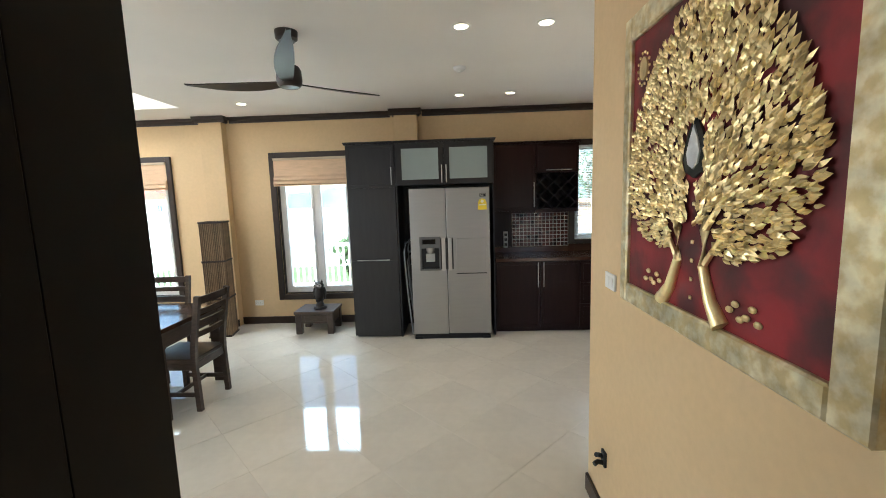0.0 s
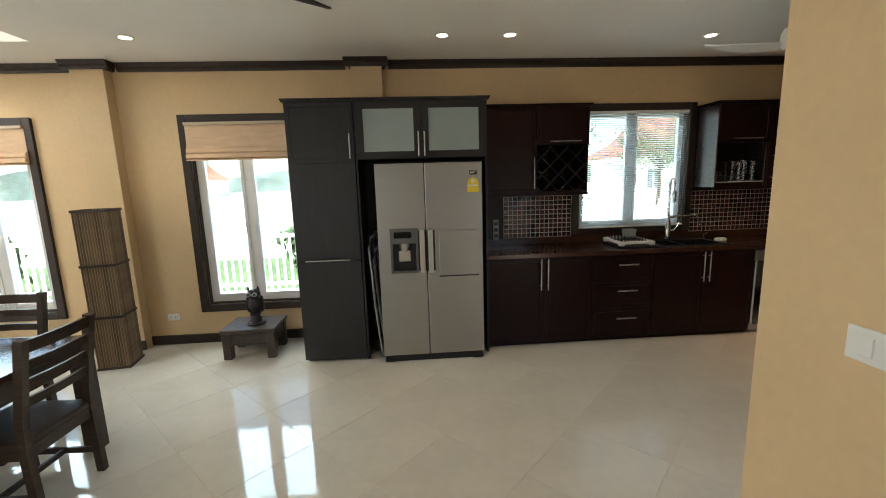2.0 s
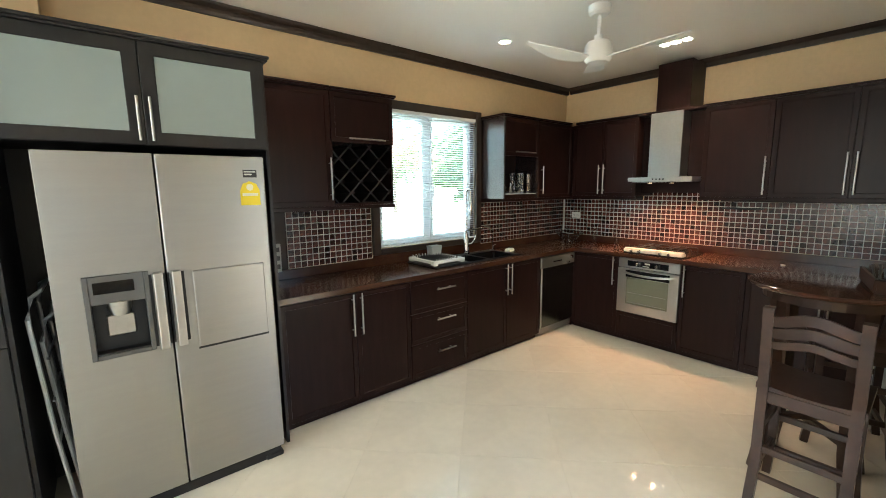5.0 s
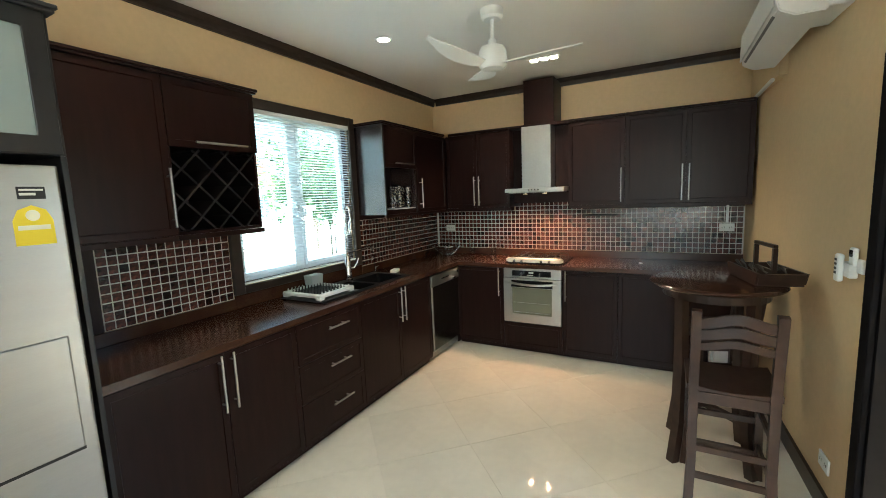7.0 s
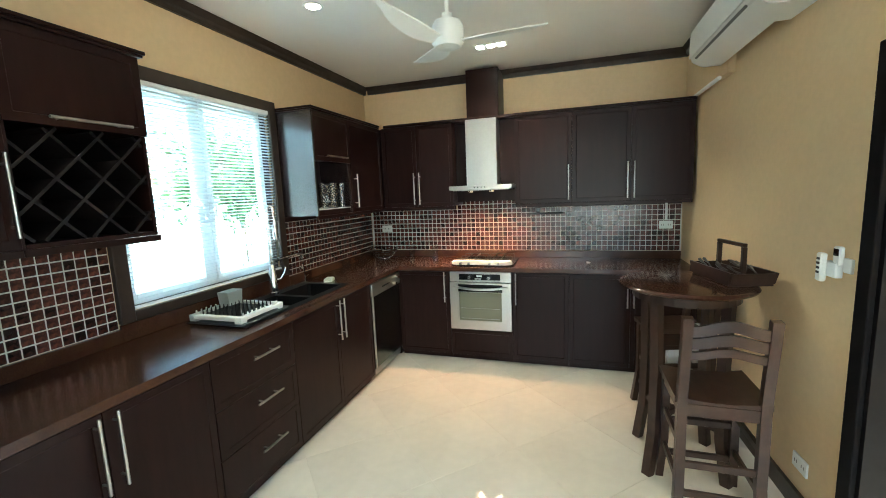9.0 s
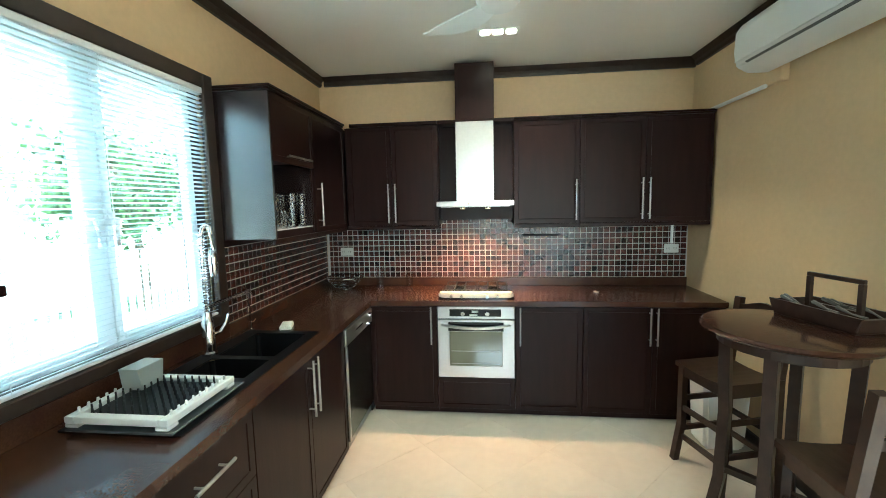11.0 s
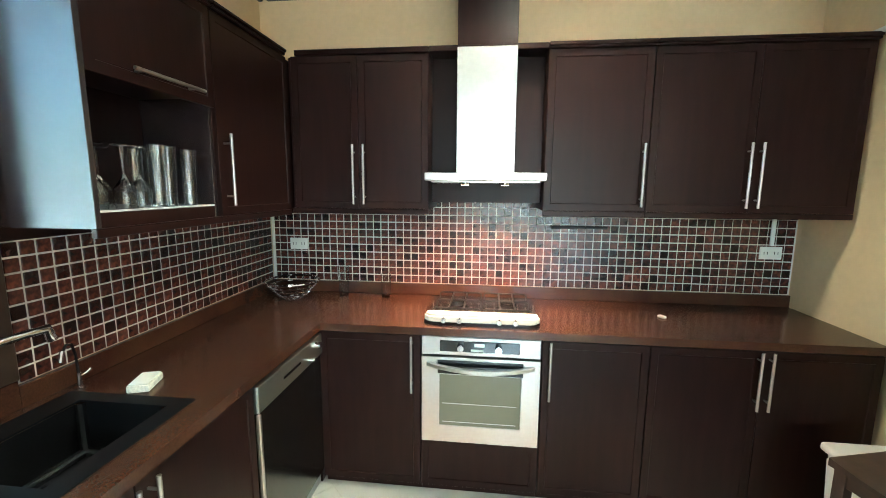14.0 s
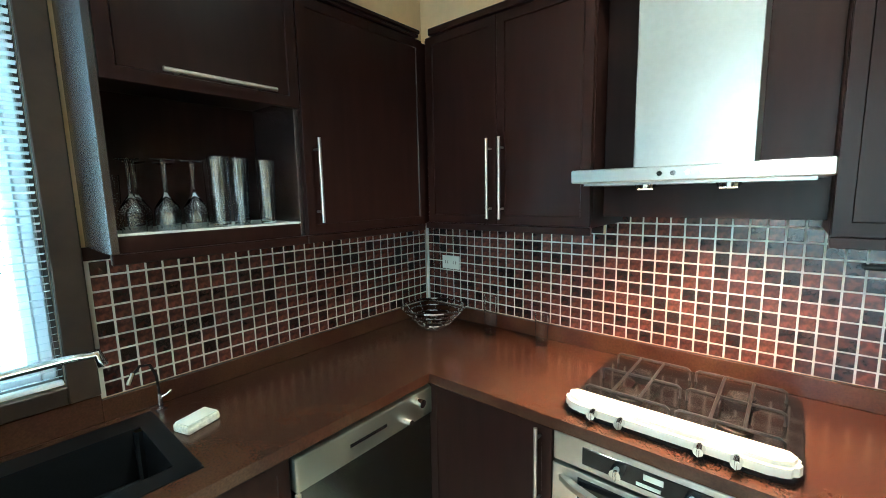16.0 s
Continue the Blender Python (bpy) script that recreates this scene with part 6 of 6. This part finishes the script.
def tree(x, y, h, r, seed):
    rng = random.Random(seed)
    u = thing("tree", "green leafy garden tree beyond the fence", "tree", pose(x, y, GZ), group="trees")
    bm = bmesh.new()
    tube(bm, [(0, 0, 0), (.05, .02, h * .3), (-.03, .05, h * .6), (0, 0, h * .85)], [.16, .12, .08, .03], 8)
    tips = []
    for k in range(9):
        a, z = rng.uniform(0, 6.28), h * rng.uniform(.4, .8)
        e = Vector((math.cos(a) * r * rng.uniform(.5, .9), math.sin(a) * r * rng.uniform(.5, .9), z + r * rng.uniform(.2, .7)))
        tube(bm, [(0, 0, z), tuple((Vector((0, 0, z)) + e) / 2 + Vector((0, 0, .1))), tuple(e)], [.06, .04, .012], 6)
        tips.append(e)
    part("trunk", bm, BARK, u)
    vs, fs = [], []
    for k in range(1500):
        c = rng.choice(tips)
        p = c + Vector((rng.gauss(0, r * .28), rng.gauss(0, r * .28), rng.gauss(0, r * .22)))
        q = Euler((rng.uniform(0, 6), rng.uniform(0, 6), rng.uniform(0, 6))).to_matrix()
        s = rng.uniform(.06, .13)
        i = len(vs)
        vs += [p + q @ Vector(v) * s for v in ((-1, 0, 0), (0, .5, .1), (1.2, 0, 0), (0, -.5, .1))]
        fs += [(i, i + 1, i + 2), (i, i + 2, i + 3)]
    me = bpy.data.meshes.new("crown")
    me.from_pydata(vs, [], fs)
    me.materials.append(LEAF)
    ob = new("crown", me)
    ob.parent = u
    ob["kind"] = "stuff"


for k, (x, y, h, r) in enumerate(((8.4, 11.2, 3.0, 1.3), (11.5, 15, 4.0, 1.6), (7.5, 24, 4.5, 1.8), (-5, 58, 5, 2.4), (-33, 66, 6, 3), (-40, 60, 6, 3), (-2.2, 9.2, .9, .45), (-8.2, 9.0, .9, .45), (15, 26, 5, 2.2))):
    tree(x, y, h, r, 20 + k)
# far wooded hills
bm = bmesh.new()
rng = random.Random(2)
n = 60
for ring, (dist, hh) in enumerate(((140, 6), (260, 14))):
    prev = None
    for i in range(n + 1):
        a = radians(25 + 130 * i / n)
        top = hh * (.55 + .45 * noise.noise((i * .18, ring * 7.0, 0)) + .1 * rng.random())
        c = (dist * math.cos(a), dist * math.sin(a))
        cur = [bm.verts.new((c[0], c[1], GZ)), bm.verts.new((c[0], c[1], top)), bm.verts.new((c[0] * 1.15, c[1] * 1.15, GZ))]
        if prev:
            bm.faces.new((prev[0], cur[0], cur[1], prev[1])); bm.faces.new((prev[1], cur[1], cur[2], prev[2]))
        prev = cur
# woods paled towards grey, so that distance haze sits in their colour
solid("backdrop", bm, mat("far_woods_hazed", (.15, .19, .17), .9, var=.3, var_scale=.1, grain=.3, grain_scale=.6), "far green wooded hills", "hills", kind="structure")

# ---- splashback tiles ----
MOS = mat("mosaic_tile", (.030, .011, .009), .22, var=.2, var_scale=30, random_tone=.75, second=(.088, .026, .017))
MOSI = mat("mosaic_tile_joined", (.030, .011, .009), .22, var=.2, var_scale=30, random_tone=.75, island=True, second=(.088, .026, .017))
GRT = mat("mosaic_joint", (.66, .63, .58), .7)
TP = .0495
bm = bmesh.new(); box(bm, -TP / 2 + .0033, TP / 2 - .0033, -.0015, .003, -TP / 2 + .0033, TP / 2 - .0033, .0012)
TILE = mesh_of("tile", bm, MOS)


def splashback(label, m, w, rows_, keep, extra=()):
    """Local x along the wall, y into it; tiles proud of a pale joint bed. keep(x): which columns are single tiles."""
    e = thing("splashback", label, "splashback", m, kind="structure")
    bm = bmesh.new(); box(bm, 0, w, .0006, .004, 0, rows_ * TP)
    for x0, x1, z0, z1 in extra:
        box(bm, x0, x1, .0006, .004, z0, z1)
    part("joint_bed", bm, GRT, e)
    cols = int(w / TP)
    cells = [(TP * (i + .5) + (w - cols * TP) / 2, TP * (j + .5)) for i in range(cols) for j in range(rows_)]
    for x0, x1, z0, z1 in extra:
        cells += [(TP * (i + .5) + (w - cols * TP) / 2, z0 + TP * (j + .5)) for i in range(cols) for j in range(int((z1 - z0) / TP + .01)) if x0 <= TP * (i + .5) <= x1]
    vs, fs = [], []
    a = TP / 2 - .0033
    for x, z in cells:
        if keep(x):
            piece("tile", TILE, e, x, -.003, z)
        else:
            i = len(vs)
            vs += [(x - a, -.0045, z - a), (x + a, -.0045, z - a), (x + a, -.0045, z + a), (x - a, -.0045, z + a), (x - a, .0006, z - a), (x + a, .0006, z - a), (x + a, .0006, z + a), (x - a, .0006, z + a)]
            fs += [(i, i + 1, i + 2, i + 3), (i, i + 4, i + 5, i + 1), (i + 1, i + 5, i + 6, i + 2), (i + 2, i + 6, i + 7, i + 3), (i + 3, i + 7, i + 4, i)]
    if vs:
        me = bpy.data.meshes.new("tile_field")
        me.from_pydata(vs, [], fs)
        me.materials.append(MOSI)
        ob = new("tile_field", me)
        ob.parent = e
        ob["kind"] = "stuff"
    return e


splashback("dark brown glass mosaic splashback with pale joints", pose(XH - .0045, 5.505, 1.0, 0, 0, -90), 3.235, 9, lambda x: .15 < x < 1.75, extra=((1.04825, 1.79075, 9 * TP, 11 * TP),))
splashback("dark brown glass mosaic splashback with pale joints", pose(.690, YB - .0045, 1.0), .745, 9, lambda x: True)
splashback("dark brown glass mosaic splashback with pale joints", pose(2.784, YB - .0045, 1.0), 1.553, 9, lambda x: True)

# dark capping strips between the tiles and the wall cabinets
for d in ((.690, 1.435, YB - .007, YB - .0005, 1.4465, 1.489), (2.784, 4.336, YB - .007, YB - .0005, 1.4465, 1.489),
          (XH - .007, XH - .0005, 4.468, 5.500, 1.4465, 1.499), (XH - .007, XH - .0005, 2.275, 3.705, 1.4465, 1.499)):
    bm = bmesh.new(); box(bm, *d)
    solid("trim_capping", bm, CAB, "dark brown wooden strip above the tiles", "trim", kind="structure")

# ---- floor: diagonal polished tiles ----
fl = thing("floor", "polished cream floor tiles laid diagonally", "floor", pose(0, 0, 0), kind="structure")
bm = bmesh.new(); box(bm, -9.0, XH, -1.6, YB, -.12, -.002)
part("screed", bm, GROUT, fl)
FT = .60
rt = math.sqrt(.5)
def cut_tile(cx, cy):
    """The tile's outline, cut by the room's edges."""
    hh = FT / 2 - .0012
    pts = [(cx + (a - b) * rt * hh, cy + (a + b) * rt * hh) for a, b in ((-1, -1), (1, -1), (1, 1), (-1, 1))]
    for ax, lim, sgn in ((0, -8.99, 1), (0, XH - .003, -1), (1, -1.59, 1), (1, YB - .003, -1)):
        out = []
        for i, p in enumerate(pts):
            q = pts[(i + 1) % len(pts)]
            ip, iq = sgn * (p[ax] - lim) >= 0, sgn * (q[ax] - lim) >= 0
            if ip:
                out.append(p)
            if ip != iq:
                t = (lim - p[ax]) / (q[ax] - p[ax])
                out.append((p[0] + t * (q[0] - p[0]), p[1] + t * (q[1] - p[1])))
        pts = out
        if len(pts) < 3:
            return None
    return pts
bm = bmesh.new(); hh = FT / 2 - .0012
box(bm, -hh, hh, -hh, hh, -.002, 0.0, .0008)
FTILE = mesh_of("tile", bm, FLOORTILE)
for i in range(-30, 31):
    for j in range(-30, 31):
        cx, cy = .30 + (i - j) * rt * FT, .20 + (i + j) * rt * FT
        pts = cut_tile(cx, cy)
        if not pts:
            continue
        if len(pts) == 4 and abs(max(p[0] for p in pts) - min(p[0] for p in pts) - 2 * rt * 2 * hh * 1.0) < .01:
            piece("tile", FTILE, fl, cx, cy, 0, radians(45))
        else:
            bm = bmesh.new()
            extrude_poly(bm, [(p[0] - cx, p[1] - cy) for p in pts], 'z', -.002, 0.0)
            ob = part("tile", bm, FLOORTILE, fl)
            ob.location = (cx, cy, 0)
